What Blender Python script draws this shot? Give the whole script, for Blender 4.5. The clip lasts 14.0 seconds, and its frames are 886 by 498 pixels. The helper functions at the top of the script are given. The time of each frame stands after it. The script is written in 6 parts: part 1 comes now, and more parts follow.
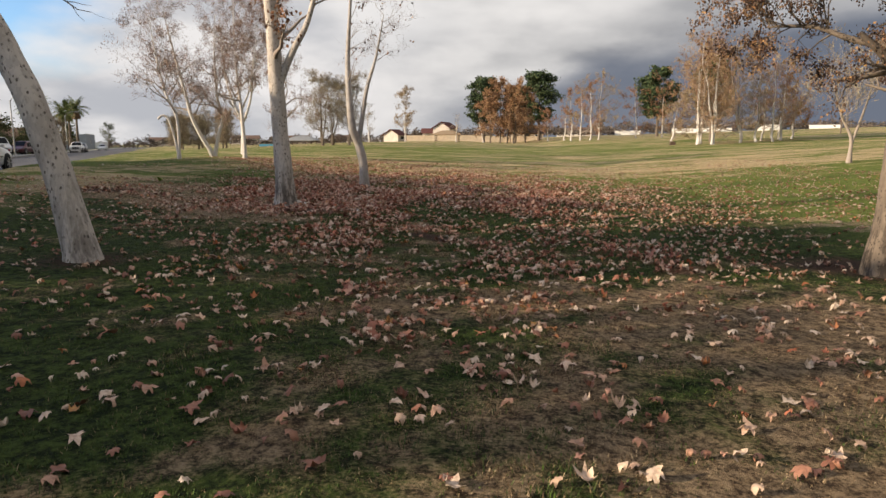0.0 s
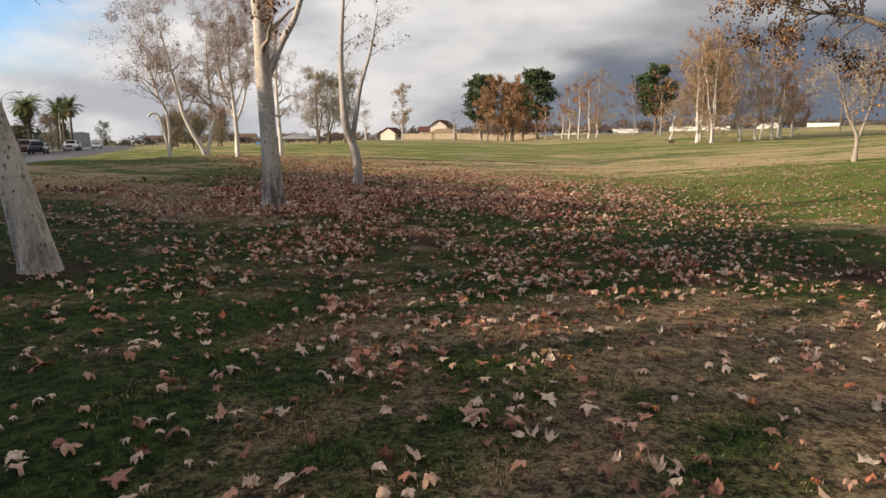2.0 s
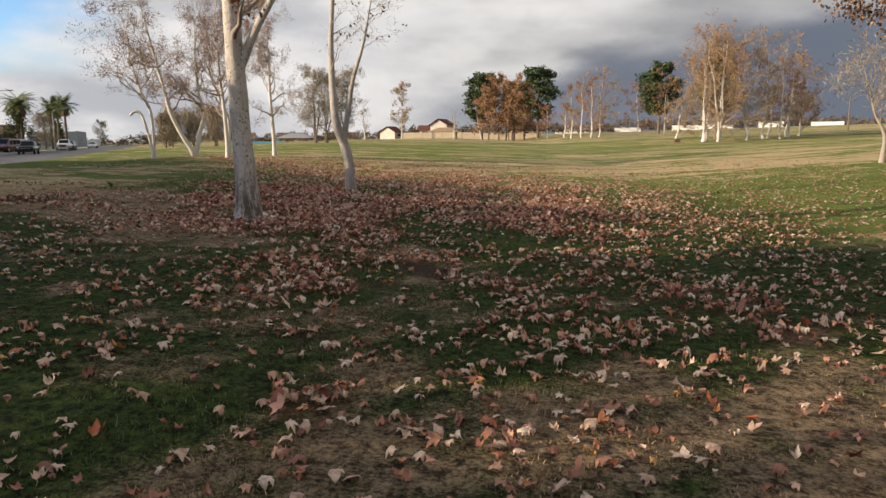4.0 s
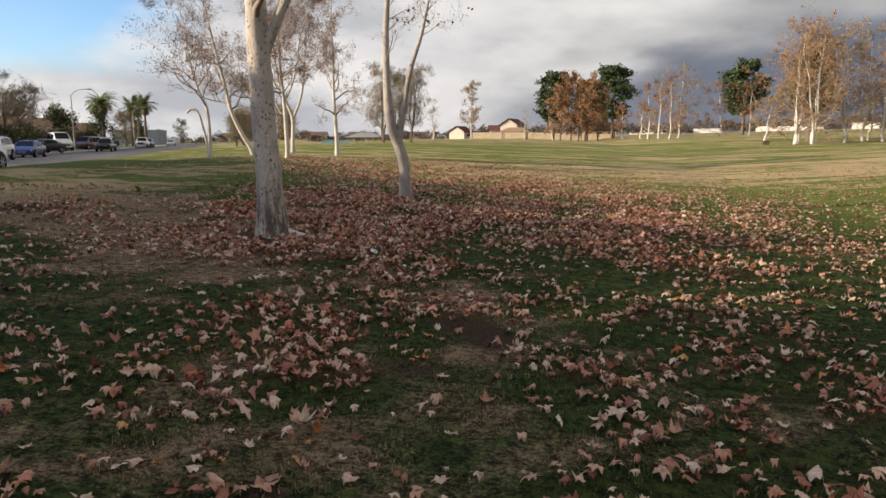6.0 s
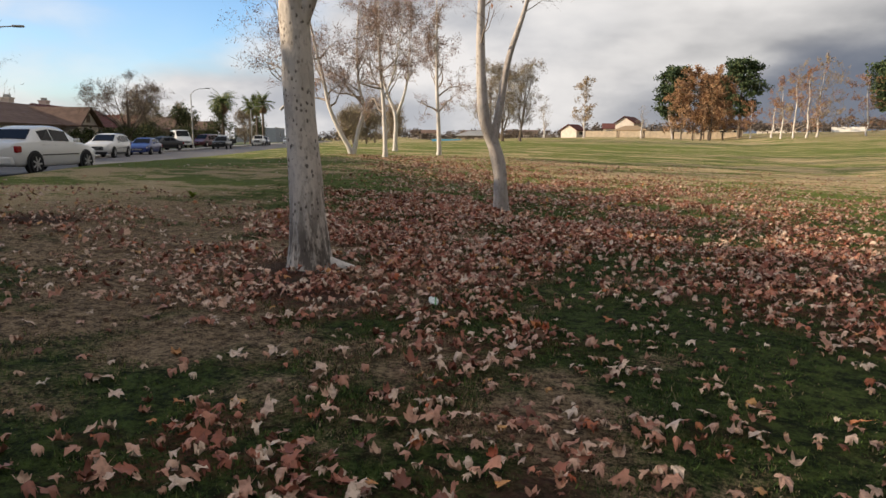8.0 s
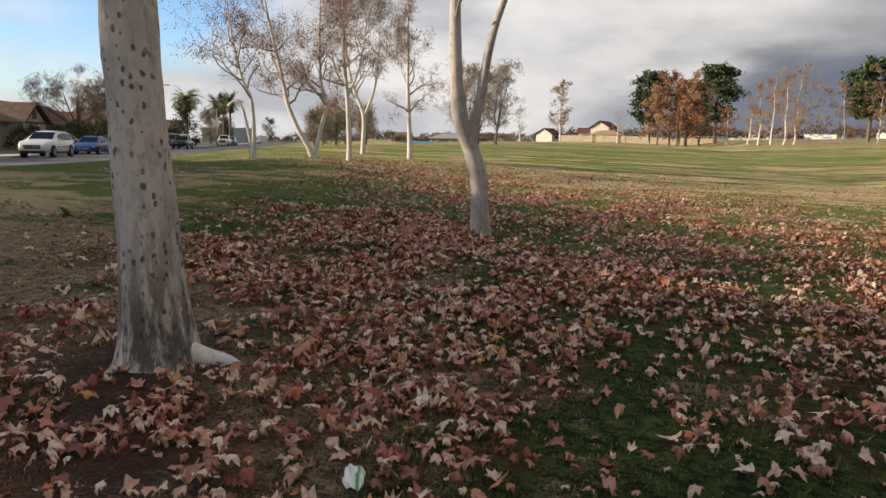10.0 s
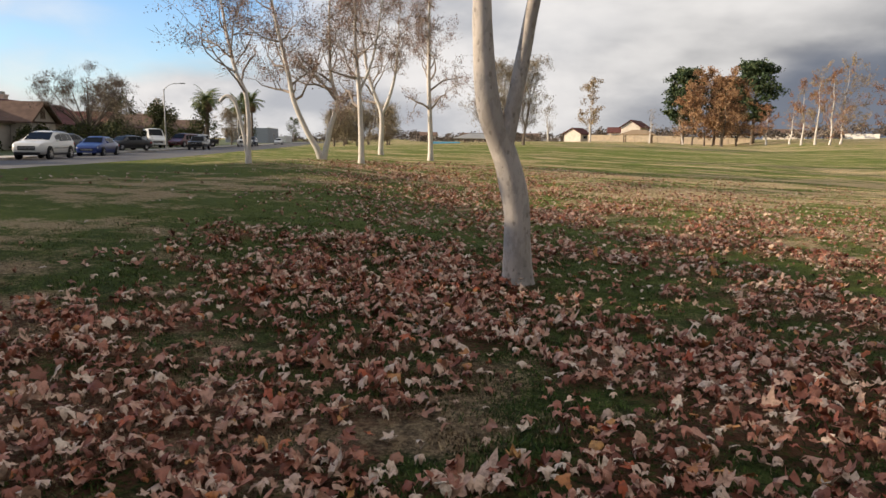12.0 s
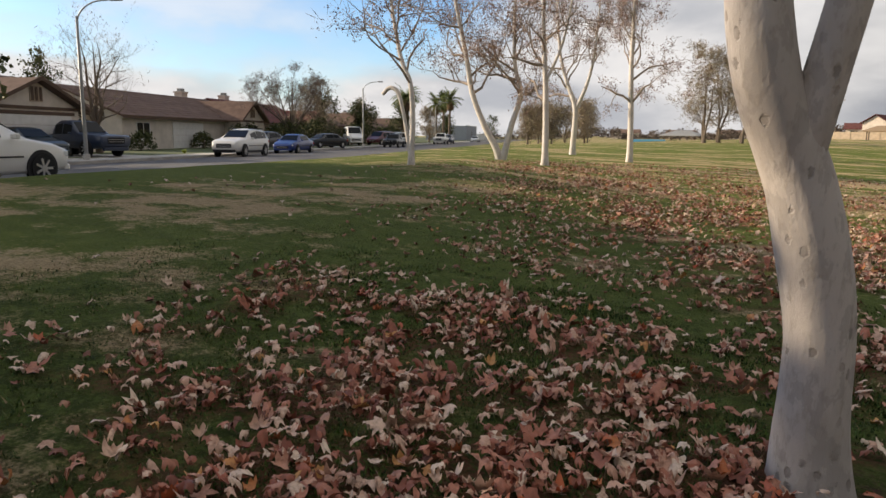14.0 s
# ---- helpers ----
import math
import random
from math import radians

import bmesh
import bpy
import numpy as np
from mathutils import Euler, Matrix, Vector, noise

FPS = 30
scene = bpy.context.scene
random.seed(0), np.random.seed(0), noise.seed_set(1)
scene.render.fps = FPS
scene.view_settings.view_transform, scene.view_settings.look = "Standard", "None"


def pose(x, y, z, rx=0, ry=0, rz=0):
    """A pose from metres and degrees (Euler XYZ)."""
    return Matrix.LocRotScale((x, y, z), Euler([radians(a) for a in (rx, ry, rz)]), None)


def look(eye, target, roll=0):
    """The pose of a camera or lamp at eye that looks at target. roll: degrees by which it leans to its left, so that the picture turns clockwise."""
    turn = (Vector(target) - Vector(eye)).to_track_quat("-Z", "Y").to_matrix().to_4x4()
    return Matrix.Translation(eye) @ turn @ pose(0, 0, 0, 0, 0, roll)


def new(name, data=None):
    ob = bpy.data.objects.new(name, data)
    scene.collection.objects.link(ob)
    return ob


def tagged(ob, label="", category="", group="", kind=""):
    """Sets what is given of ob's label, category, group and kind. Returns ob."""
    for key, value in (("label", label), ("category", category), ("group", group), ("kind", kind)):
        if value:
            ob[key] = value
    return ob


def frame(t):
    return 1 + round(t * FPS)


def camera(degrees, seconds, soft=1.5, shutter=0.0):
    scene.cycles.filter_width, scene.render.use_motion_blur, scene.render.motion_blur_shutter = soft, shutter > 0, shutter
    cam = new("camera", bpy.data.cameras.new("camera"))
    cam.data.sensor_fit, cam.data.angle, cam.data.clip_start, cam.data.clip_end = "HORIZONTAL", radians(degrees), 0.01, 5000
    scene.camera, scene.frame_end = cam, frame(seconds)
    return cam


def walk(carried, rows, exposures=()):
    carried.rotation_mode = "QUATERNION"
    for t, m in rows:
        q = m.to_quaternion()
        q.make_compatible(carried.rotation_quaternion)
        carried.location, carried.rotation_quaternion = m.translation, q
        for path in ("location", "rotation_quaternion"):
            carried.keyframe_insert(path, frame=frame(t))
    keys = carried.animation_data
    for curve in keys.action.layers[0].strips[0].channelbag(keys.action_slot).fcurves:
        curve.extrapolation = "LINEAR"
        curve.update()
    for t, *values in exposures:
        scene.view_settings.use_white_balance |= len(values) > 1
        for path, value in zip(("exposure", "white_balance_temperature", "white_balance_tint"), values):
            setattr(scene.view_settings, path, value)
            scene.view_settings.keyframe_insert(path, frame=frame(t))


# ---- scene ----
cam = camera(66.0, 14.0)
PATH = [
    (0, (1.230, -2.627, 1.465), (0.320, 7.212, -0.075), -0.34),
    (0.5, (1.220, -2.552, 1.475), (0.323, 7.286, -0.074), -0.34),
    (1, (1.211, -2.399, 1.473), (0.320, 7.439, -0.083), -0.36),
    (1.5, (1.195, -2.154, 1.474), (0.314, 7.685, -0.082), -0.33),
    (2, (1.166, -1.822, 1.464), (0.296, 8.016, -0.102), -0.34),
    (2.5, (1.124, -1.387, 1.459), (0.264, 8.451, -0.114), -0.36),
    (3, (1.072, -0.828, 1.459), (0.224, 9.010, -0.117), -0.28),
    (3.2, (1.048, -0.589, 1.468), (0.199, 9.249, -0.113), -0.33),
    (5.3, (0.836, 1.888, 1.546), (-0.255, 11.703, -0.030), -0.05),
    (5.5, (0.819, 2.195, 1.546), (-0.469, 11.985, -0.032), -0.04),
    (6, (0.757, 2.949, 1.546), (-1.096, 12.648, -0.034), -0.01),
    (6.5, (0.707, 3.705, 1.544), (-1.615, 13.302, -0.041), 0.09),
    (7, (0.640, 4.467, 1.545), (-2.093, 13.953, -0.051), -0.03),
    (7.5, (0.531, 5.228, 1.559), (-2.712, 14.551, -0.040), 0.01),
    (7.7, (0.453, 5.536, 1.557), (-2.928, 14.809, -0.047), 0.10),
    (9.8, (-0.570, 8.887, 1.566), (-3.613, 18.282, -0.005), 0.91),
    (10, (-0.669, 9.272, 1.555), (-3.677, 18.680, -0.009), 0.87),
    (10.5, (-0.935, 10.196, 1.563), (-3.970, 19.593, -0.010), 0.73),
    (11, (-1.221, 11.111, 1.564), (-4.328, 20.486, -0.001), 0.81),
    (11.5, (-1.509, 12.056, 1.569), (-4.674, 21.411, 0.000), 0.78),
    (12, (-1.806, 13.033, 1.570), (-5.163, 22.321, 0.001), 0.81),
    (12.5, (-2.117, 14.040, 1.552), (-6.244, 23.010, -0.030), 0.78),
    (13, (-2.459, 15.064, 1.569), (-7.532, 23.529, -0.042), 0.80),
    (13.5, (-2.819, 16.074, 1.588), (-8.359, 24.237, -0.044), 0.84),
    (14, (-3.219, 17.065, 1.582), (-9.057, 25.015, -0.059), 0.78),
]
walk(cam, [(t, look(e, g, r)) for t, e, g, r in PATH], [(0, 0.45, 6720, 10), (14, 0.45, 6720, 10)])

# ---- sky and sun ----
SUN_TO = Vector((-0.93, -0.36, 0.31)).normalized()
world = bpy.data.worlds.new("sky")
scene.world = world
world.use_nodes = True


def build_sky():
    nt = world.node_tree
    N, K = nt.nodes, nt.links
    N.clear()
    out, bg = N.new("ShaderNodeOutputWorld"), N.new("ShaderNodeBackground")
    K.new(bg.outputs[0], out.inputs[0])
    tc, sep = N.new("ShaderNodeTexCoord"), N.new("ShaderNodeSeparateXYZ")
    K.new(tc.outputs["Generated"], sep.inputs[0])
    sky = N.new("ShaderNodeTexSky")
    sky.sky_type, sky.sun_disc = "NISHITA", False
    sky.sun_elevation, sky.sun_rotation = math.asin(SUN_TO.z), math.atan2(SUN_TO.x, SUN_TO.y)
    sky.air_density, sky.dust_density, sky.ozone_density = 1.0, 0.6, 2.0

    def maprange(value, a, b, c=0.0, d=1.0):
        m = N.new("ShaderNodeMapRange")
        m.interpolation_type = "SMOOTHSTEP"
        K.new(value, m.inputs[0])
        for i, v in enumerate((a, b, c, d)):
            m.inputs[i + 1].default_value = v
        return m.outputs[0]

    def maths(op, a, b):
        m = N.new("ShaderNodeMath")
        m.operation = op
        for i, v in enumerate((a, b)):
            if isinstance(v, (int, float)):
                m.inputs[i].default_value = v
            else:
                K.new(v, m.inputs[i])
        return m.outputs[0]

    def mix(fac, a, b):
        m = N.new("ShaderNodeMix")
        m.data_type = "RGBA"
        K.new(fac, m.inputs[0])
        for i, v in ((6, a), (7, b)):
            if isinstance(v, tuple):
                m.inputs[i].default_value = (*v, 1)
            else:
                K.new(v, m.inputs[i])
        return m.outputs[2]

    def clouds(scale, stretch, detail, rough, shift):
        mp, nz = N.new("ShaderNodeMapping"), N.new("ShaderNodeTexNoise")
        mp.inputs["Scale"].default_value = (1, 1, stretch)
        mp.inputs["Location"].default_value = shift
        K.new(tc.outputs["Generated"], mp.inputs[0])
        K.new(mp.outputs[0], nz.inputs["Vector"])
        nz.inputs["Scale"].default_value, nz.inputs["Detail"].default_value, nz.inputs["Roughness"].default_value = scale, detail, rough
        return nz.outputs["Fac"]

    x, z = sep.outputs[0], sep.outputs[2]
    big, fine = clouds(2.3, 3.4, 4, 0.45, (0.3, 0.1, 0.2)), clouds(5.2, 2.4, 6, 0.5, (2.1, 0.7, 1.3))
    # blue gaps open to the west, a grey deck lies over the east
    cover = maths("ADD", maths("MULTIPLY", big, 0.8), maths("MULTIPLY", fine, 0.45))
    cover = maths("ADD", cover, maprange(x, -0.75, -0.05, -0.10, 0.45))
    cover = maths("ADD", cover, maprange(z, 0.12, 0.02, -0.04, 0.22))
    cover = maths("ADD", cover, maths("MULTIPLY", maprange(x, -0.38, -0.52, 0.0, -0.16), maprange(z, 0.14, 0.24)))
    cover = maprange(cover, 0.50, 0.74)
    veil = maths("MULTIPLY", maprange(fine, 0.32, 0.64, 0.10, 0.65), maprange(x, -0.60, -0.80))
    cover = maths("MAXIMUM", cover, veil)
    white = mix(maprange(fine, 0.32, 0.66), (0.44, 0.46, 0.51), (0.78, 0.77, 0.78))
    grey = mix(maprange(maths("ADD", maths("MULTIPLY", big, 0.75), maths("MULTIPLY", fine, 0.3)), 0.33, 0.62), (0.25, 0.26, 0.285), (0.80, 0.79, 0.79))
    deck = mix(maths("MULTIPLY", maprange(x, -0.38, 0.02), maprange(z, 0.03, 0.12, 0.55, 1.0)), white, grey)
    deck = mix(maprange(x, 0.05, 0.5, 0.0, 0.62), deck, (0.20, 0.215, 0.25))
    low = maths("ADD", maths("SUBTRACT", z, maths("MULTIPLY", x, 0.20)), maths("MULTIPLY", maths("SUBTRACT", fine, 0.5), 0.10))
    storm = maths("MULTIPLY", maprange(x, -0.20, 0.12, 0.0, 0.92), maprange(low, 0.105, 0.045))
    deck = mix(storm, deck, (0.125, 0.150, 0.205))
    blue = N.new("ShaderNodeVectorMath")
    blue.operation = "SCALE"
    K.new(sky.outputs[0], blue.inputs[0])
    blue.inputs["Scale"].default_value = 0.17
    tint = N.new("ShaderNodeVectorMath")
    tint.operation = "MULTIPLY"
    K.new(blue.outputs[0], tint.inputs[0])
    tint.inputs[1].default_value = (0.80, 0.97, 1.20)
    K.new(mix(cover, tint.outputs[0], deck), bg.inputs[0])
    bg.inputs[1].default_value = 0.8


build_sky()
sun = new("sun", bpy.data.lights.new("sun", "SUN"))
sun.data.energy, sun.data.angle, sun.data.color = 5.0, radians(0.6), (1.0, 0.83, 0.62)
sun.matrix_world = look(SUN_TO * 100, (0, 0, 0))

# ---- materials ----


class Nodes:
    """A small wrapper that makes the writing of procedural materials short."""

    def __init__(self, name, rough=0.8, metal=0.0, spec=0.3):
        self.mat = bpy.data.materials.new(name)
        self.mat.use_nodes = True
        self.nt = self.mat.node_tree
        self.bsdf = self.nt.nodes["Principled BSDF"]
        self.bsdf.inputs["Roughness"].default_value = rough
        self.bsdf.inputs["Metallic"].default_value = metal
        self.bsdf.inputs["Specular IOR Level"].default_value = spec

    def node(self, kind, **inputs):
        n = self.nt.nodes.new("ShaderNode" + kind)
        for k, v in inputs.items():
            self.feed(n.inputs[k.replace("_", " ")], v)
        return n

    def feed(self, socket, v):
        if isinstance(v, bpy.types.NodeSocket):
            self.nt.links.new(v, socket)
        elif isinstance(v, tuple) and len(v) == 3 and socket.type == "RGBA":
            socket.default_value = (*v, 1)
        else:
            socket.default_value = v

    def place(self, scale=(1, 1, 1), local=True):
        tc = self.node("TexCoord")
        return self.node("Mapping", Vector=tc.outputs["Object" if local else "Generated"], Scale=scale).outputs[0]

    def noise(self, scale, detail=4, rough=0.55, at=None, distort=0.0):
        n = self.node("TexNoise", Scale=scale, Detail=detail, Roughness=rough, Distortion=distort)
        self.feed(n.inputs["Vector"], at or self.place())
        return n.outputs["Fac"]

    def fit(self, v, a, b, c=0.0, d=1.0):
        n = self.node("MapRange")
        n.interpolation_type = "SMOOTHSTEP"
        for i, u in enumerate((v, a, b, c, d)):
            self.feed(n.inputs[i], u)
        return n.outputs[0]

    def math(self, op, a, b=0.0):
        n = self.node("Math")
        n.operation = op
        self.feed(n.inputs[0], a), self.feed(n.inputs[1], b)
        return n.outputs[0]

    def mix(self, fac, a, b):
        n = self.node("Mix")
        n.data_type = "RGBA"
        self.feed(n.inputs[0], fac), self.feed(n.inputs[6], a), self.feed(n.inputs[7], b)
        return n.outputs[2]

    def ramp(self, fac, *stops):
        n = self.node("ValToRGB", Fac=fac)
        e = n.color_ramp.elements
        while len(e) < len(stops):
            e.new(0.5)
        for k, (p, c) in zip(e, stops):
            k.position, k.color = p, (*c, 1)
        return n.outputs[0]

    def attr(self, name):
        n = self.node("Attribute")
        n.attribute_name = name
        return n.outputs["Fac"]

    def island(self):
        return self.node("NewGeometry").outputs["Random Per Island"]

    def rnd(self):
        return self.node("ObjectInfo").outputs["Random"]

    def done(self, color, bump=None, strength=0.3, dist=0.02, rough=None):
        self.feed(self.bsdf.inputs["Base Color"], color)
        if bump is not None:
            b = self.node("Bump", Height=bump, Strength=strength, Distance=dist)
            self.feed(self.bsdf.inputs["Normal"], b.outputs[0])
        if rough is not None:
            self.feed(self.bsdf.inputs["Roughness"], rough)
        return self.mat


def mat_ground():
    m = Nodes("turf", 0.95, spec=0.1)
    fine, mid = m.noise(38, 6, 0.7), m.noise(3.1, 5, 0.6)
    clump, blade = m.noise(11, 5, 0.65), m.noise(160, 3, 0.7)
    green = m.mix(m.fit(mid, 0.3, 0.7), (0.078, 0.118, 0.020), (0.155, 0.195, 0.040))
    green = m.mix(m.fit(fine, 0.35, 0.75), green, (0.19, 0.205, 0.060))
    dry = m.mix(m.fit(fine, 0.3, 0.7), (0.34, 0.25, 0.135), (0.62, 0.475, 0.27))
    soil = m.mix(m.fit(fine, 0.3, 0.7), (0.046, 0.027, 0.019), (0.105, 0.062, 0.043))
    # darker green and straw paint in shade: between near blades, over the street lawn
    turf_shade = m.mix(m.fit(m.math("ADD", m.math("MULTIPLY", clump, 0.6), m.math("MULTIPLY", fine, 0.4)), 0.40, 0.62), (0.011, 0.018, 0.006), (0.082, 0.116, 0.027))
    dry_shade = m.mix(m.fit(m.math("ADD", m.math("MULTIPLY", clump, 0.5), m.math("MULTIPLY", fine, 0.5)), 0.39, 0.61), (0.055, 0.036, 0.023), (0.42, 0.30, 0.18))
    near = m.attr("turf_shade")
    green, dry = m.mix(near, green, turf_shade), m.mix(near, dry, dry_shade)
    a = m.math("ADD", m.attr("dry"), m.math("MULTIPLY", m.math("SUBTRACT", mid, 0.5), 0.9))
    a = m.math("ADD", a, m.math("MULTIPLY", m.math("SUBTRACT", fine, 0.5), 0.7))
    stretch = m.attr("stretch")
    streak = m.noise(1.0, 5, 0.62, m.place((0.05, 0.36, 1)))
    a = m.math("ADD", a, m.math("MULTIPLY", m.math("SUBTRACT", streak, 0.5), m.math("MULTIPLY", stretch, 3.6)))
    patchy = m.math("ADD", m.math("SUBTRACT", m.noise(0.7, 4, 0.6), 0.5), m.math("SUBTRACT", clump, 0.5))
    a = m.math("ADD", a, m.math("MULTIPLY", patchy, m.math("MULTIPLY", m.math("SUBTRACT", 1.0, near), 1.3)))
    fleck = m.noise(1.0, 4, 0.6, m.place((0.22, 1.5, 1)))
    a = m.math("ADD", a, m.math("MULTIPLY", m.math("SUBTRACT", fleck, 0.5), m.math("MULTIPLY", stretch, 4.2)))
    b = m.math("ADD", m.attr("soil"), m.math("MULTIPLY", m.math("SUBTRACT", clump, 0.5), 0.9))
    col = m.mix(m.fit(a, 0.26, 0.74), green, dry)
    col = m.mix(m.fit(b, 0.36, 0.62), col, soil)
    col = m.mix(m.math("MULTIPLY", m.attr("bed"), m.fit(m.noise(24, 4, 0.6), 0.36, 0.56)), col, m.mix(fine, (0.10, 0.038, 0.024), (0.24, 0.105, 0.068)))
    far = m.mix(m.fit(m.noise(9, 4, 0.7), 0.52, 0.64), col, (0.36, 0.22, 0.13))
    col = m.mix(m.attr("litter"), col, far)
    return m.done(col, m.math("ADD", blade, m.math("MULTIPLY", fine, 1.5)), 0.8, 0.04)


def mat_blades():
    m = Nodes("grass_blade", 0.7, spec=0.2)
    col = m.ramp(m.island(), (0.0, (0.017, 0.032, 0.008)), (0.5, (0.046, 0.084, 0.015)), (0.78, (0.098, 0.150, 0.029)), (0.90, (0.13, 0.11, 0.05)), (1.0, (0.30, 0.22, 0.12)))
    return m.done(col)


def mat_straw():
    m = Nodes("straw_blade", 0.8, spec=0.2)
    return m.done(m.ramp(m.island(), (0.0, (0.07, 0.042, 0.022)), (0.6, (0.19, 0.125, 0.068)), (1.0, (0.46, 0.34, 0.20))))


LEAF_STOPS = ((0.0, (0.16, 0.065, 0.042)), (0.18, (0.30, 0.13, 0.082)), (0.36, (0.42, 0.225, 0.142)), (0.58, (0.54, 0.37, 0.26)), (0.86, (0.68, 0.54, 0.41)), (0.94, (0.42, 0.105, 0.045)), (1.0, (0.55, 0.31, 0.11)))

HEAP_STOPS = ((0.0, (0.16, 0.046, 0.028)), (0.22, (0.34, 0.115, 0.068)), (0.44, (0.48, 0.205, 0.13)), (0.62, (0.58, 0.345, 0.24)), (0.84, (0.68, 0.49, 0.36)), (0.93, (0.74, 0.60, 0.46)), (0.96, (0.44, 0.075, 0.030)), (1.0, (0.56, 0.30, 0.10)))


def mat_leaf(single=False):
    m = Nodes("dry_leaf", 0.62, spec=0.35)
    pick = m.rnd() if single else m.island()
    col = m.ramp(pick, *LEAF_STOPS)
    if not single:
        # leaves in the deeper heaps keep more of their red
        col = m.mix(m.attr("heap"), col, m.ramp(pick, *HEAP_STOPS))
    col = m.mix(m.fit(m.noise(30, 4, 0.65), 0.42, 0.70, 0.0, 0.55), col, (0.13, 0.062, 0.036))
    return m.done(col, m.noise(60, 3), 0.3, 0.004)


def mat_bark(name, pale, dark, speck, patch=0.5, near=True, blotch=0.9, spot=34, bare=0.36, edge=(0.5, 0.6)):
    m = Nodes(name, 0.85, spec=0.2)
    at = m.place((1, 1, 0.42))
    big, fine = m.noise(2.6, 4, 0.6, at), m.noise(22, 5, 0.65, at)
    col = m.mix(m.fit(big, patch, patch + 0.16), pale, tuple(0.62 * a + 0.38 * b for a, b in zip(pale, dark)))
    col = m.mix(m.fit(fine, 0.5, 0.72, 0.0, 0.55), col, dark)
    height = m.math("MULTIPLY", fine, 0.6)
    if near:
        cells = m.node("TexVoronoi", Scale=spot, Vector=m.place((1, 1, 0.62)))
        ragged = m.math("ADD", cells.outputs["Distance"], m.math("MULTIPLY", m.math("SUBTRACT", m.noise(45, 3, 0.6), 0.5), 0.5))
        picked = m.fit(m.node("SeparateColor", Color=cells.outputs["Color"]).outputs[0], *edge)
        spots = m.math("MULTIPLY", m.fit(ragged, 0.37, 0.22), picked)
        spots = m.math("MULTIPLY", spots, m.fit(m.noise(3.0, 3), bare, bare + 0.13, 0.0, blotch))
        col = m.mix(spots, col, speck)
        flakes = m.fit(m.noise(8, 4, 0.62, m.place((1, 1, 0.5))), 0.53, 0.57, 0.0, 0.40)
        col = m.mix(flakes, col, tuple(0.55 * v for v in pale))
        low = m.attr("low")
        rough_bark = m.math("MULTIPLY", low, m.fit(m.noise(11, 5, 0.7, m.place((1, 1, 0.22))), 0.42, 0.57, 0.0, 0.85))
        col = m.mix(rough_bark, col, speck)
        height = m.math("SUBTRACT", m.math("ADD", height, m.math("MULTIPLY", big, 0.8)), m.math("ADD", spots, m.math("MULTIPLY", rough_bark, 1.2)))
    return m.done(col, height, 0.55, 0.02)


def mat_foliage(name, *stops, rough=0.7):
    m = Nodes(name, rough, spec=0.2)
    return m.done(m.ramp(m.island(), *stops))


def mat_plain(name, color, rough=0.6, metal=0.0, var=0.12, scale=3.0, bump=0.0, spec=0.4):
    m = Nodes(name, rough, metal, spec)
    n = m.noise(scale, 5, 0.6)
    col = m.mix(m.fit(n, 0.3, 0.7), tuple(c * (1 - var) for c in color), tuple(min(1, c * (1 + var)) for c in color))
    return m.done(col, m.noise(scale * 12, 4) if bump else None, bump, 0.01)


def mat_paint(name, color, rough=0.28):
    m = Nodes(name, rough, 0.0, 0.5)
    m.bsdf.inputs["Coat Weight"].default_value = 0.25
    m.bsdf.inputs["Coat Roughness"].default_value = 0.12
    dust = m.fit(m.noise(4, 4), 0.4, 0.75, 0.0, 0.03)
    return m.done(m.mix(dust, color, (0.3, 0.27, 0.23)))


def mat_glass(name="car_glass"):
    m = Nodes(name, 0.10, 0.0, 0.12)
    return m.done((0.012, 0.014, 0.017))


def mat_asphalt():
    m = Nodes("asphalt", 0.88, spec=0.25)
    at = m.place()
    col = m.mix(m.fit(m.noise(0.5, 5, 0.6, at), 0.3, 0.7), (0.085, 0.083, 0.086), (0.135, 0.13, 0.132))
    col = m.mix(m.fit(m.noise(70, 3, 0.7, at), 0.45, 0.75, 0.0, 0.5), col, (0.19, 0.185, 0.18))
    return m.done(col, m.noise(90, 3), 0.4, 0.01)


def mat_roof(name, a, b):
    m = Nodes(name, 0.9, spec=0.2)
    col = m.mix(m.rnd(), a, b)
    col = m.mix(m.fit(m.noise(1.4, 5), 0.35, 0.7, 0.0, 0.5), col, tuple(0.55 * v for v in a))
    return m.done(col, m.noise(20, 4), 0.4, 0.02)


TURF, BLADES, STRAW, LEAF, LEAF_ONE = mat_ground(), mat_blades(), mat_straw(), mat_leaf(), mat_leaf(True)
SYC = mat_bark("sycamore_bark", (0.60, 0.535, 0.47), (0.25, 0.205, 0.17), (0.070, 0.056, 0.046), 0.46, blotch=0.85, spot=22, bare=0.37, edge=(0.35, 0.5))
SYC_PALE = mat_bark("smooth_sycamore_bark", (0.49, 0.445, 0.41), (0.30, 0.26, 0.22), (0.12, 0.10, 0.085), blotch=0.55, patch=0.42, spot=17, bare=0.40, edge=(0.55, 0.75))
SYC_FAR = mat_bark("sycamore_bark_far", (0.66, 0.61, 0.565), (0.24, 0.20, 0.17), (0.06, 0.05, 0.04), near=False)
ASH = mat_bark("grey_bark", (0.17, 0.135, 0.105), (0.075, 0.058, 0.046), (0.04, 0.03, 0.025), near=False)
ASH_NEAR = mat_bark("rough_bark", (0.21, 0.165, 0.125), (0.075, 0.06, 0.046), (0.04, 0.032, 0.026))
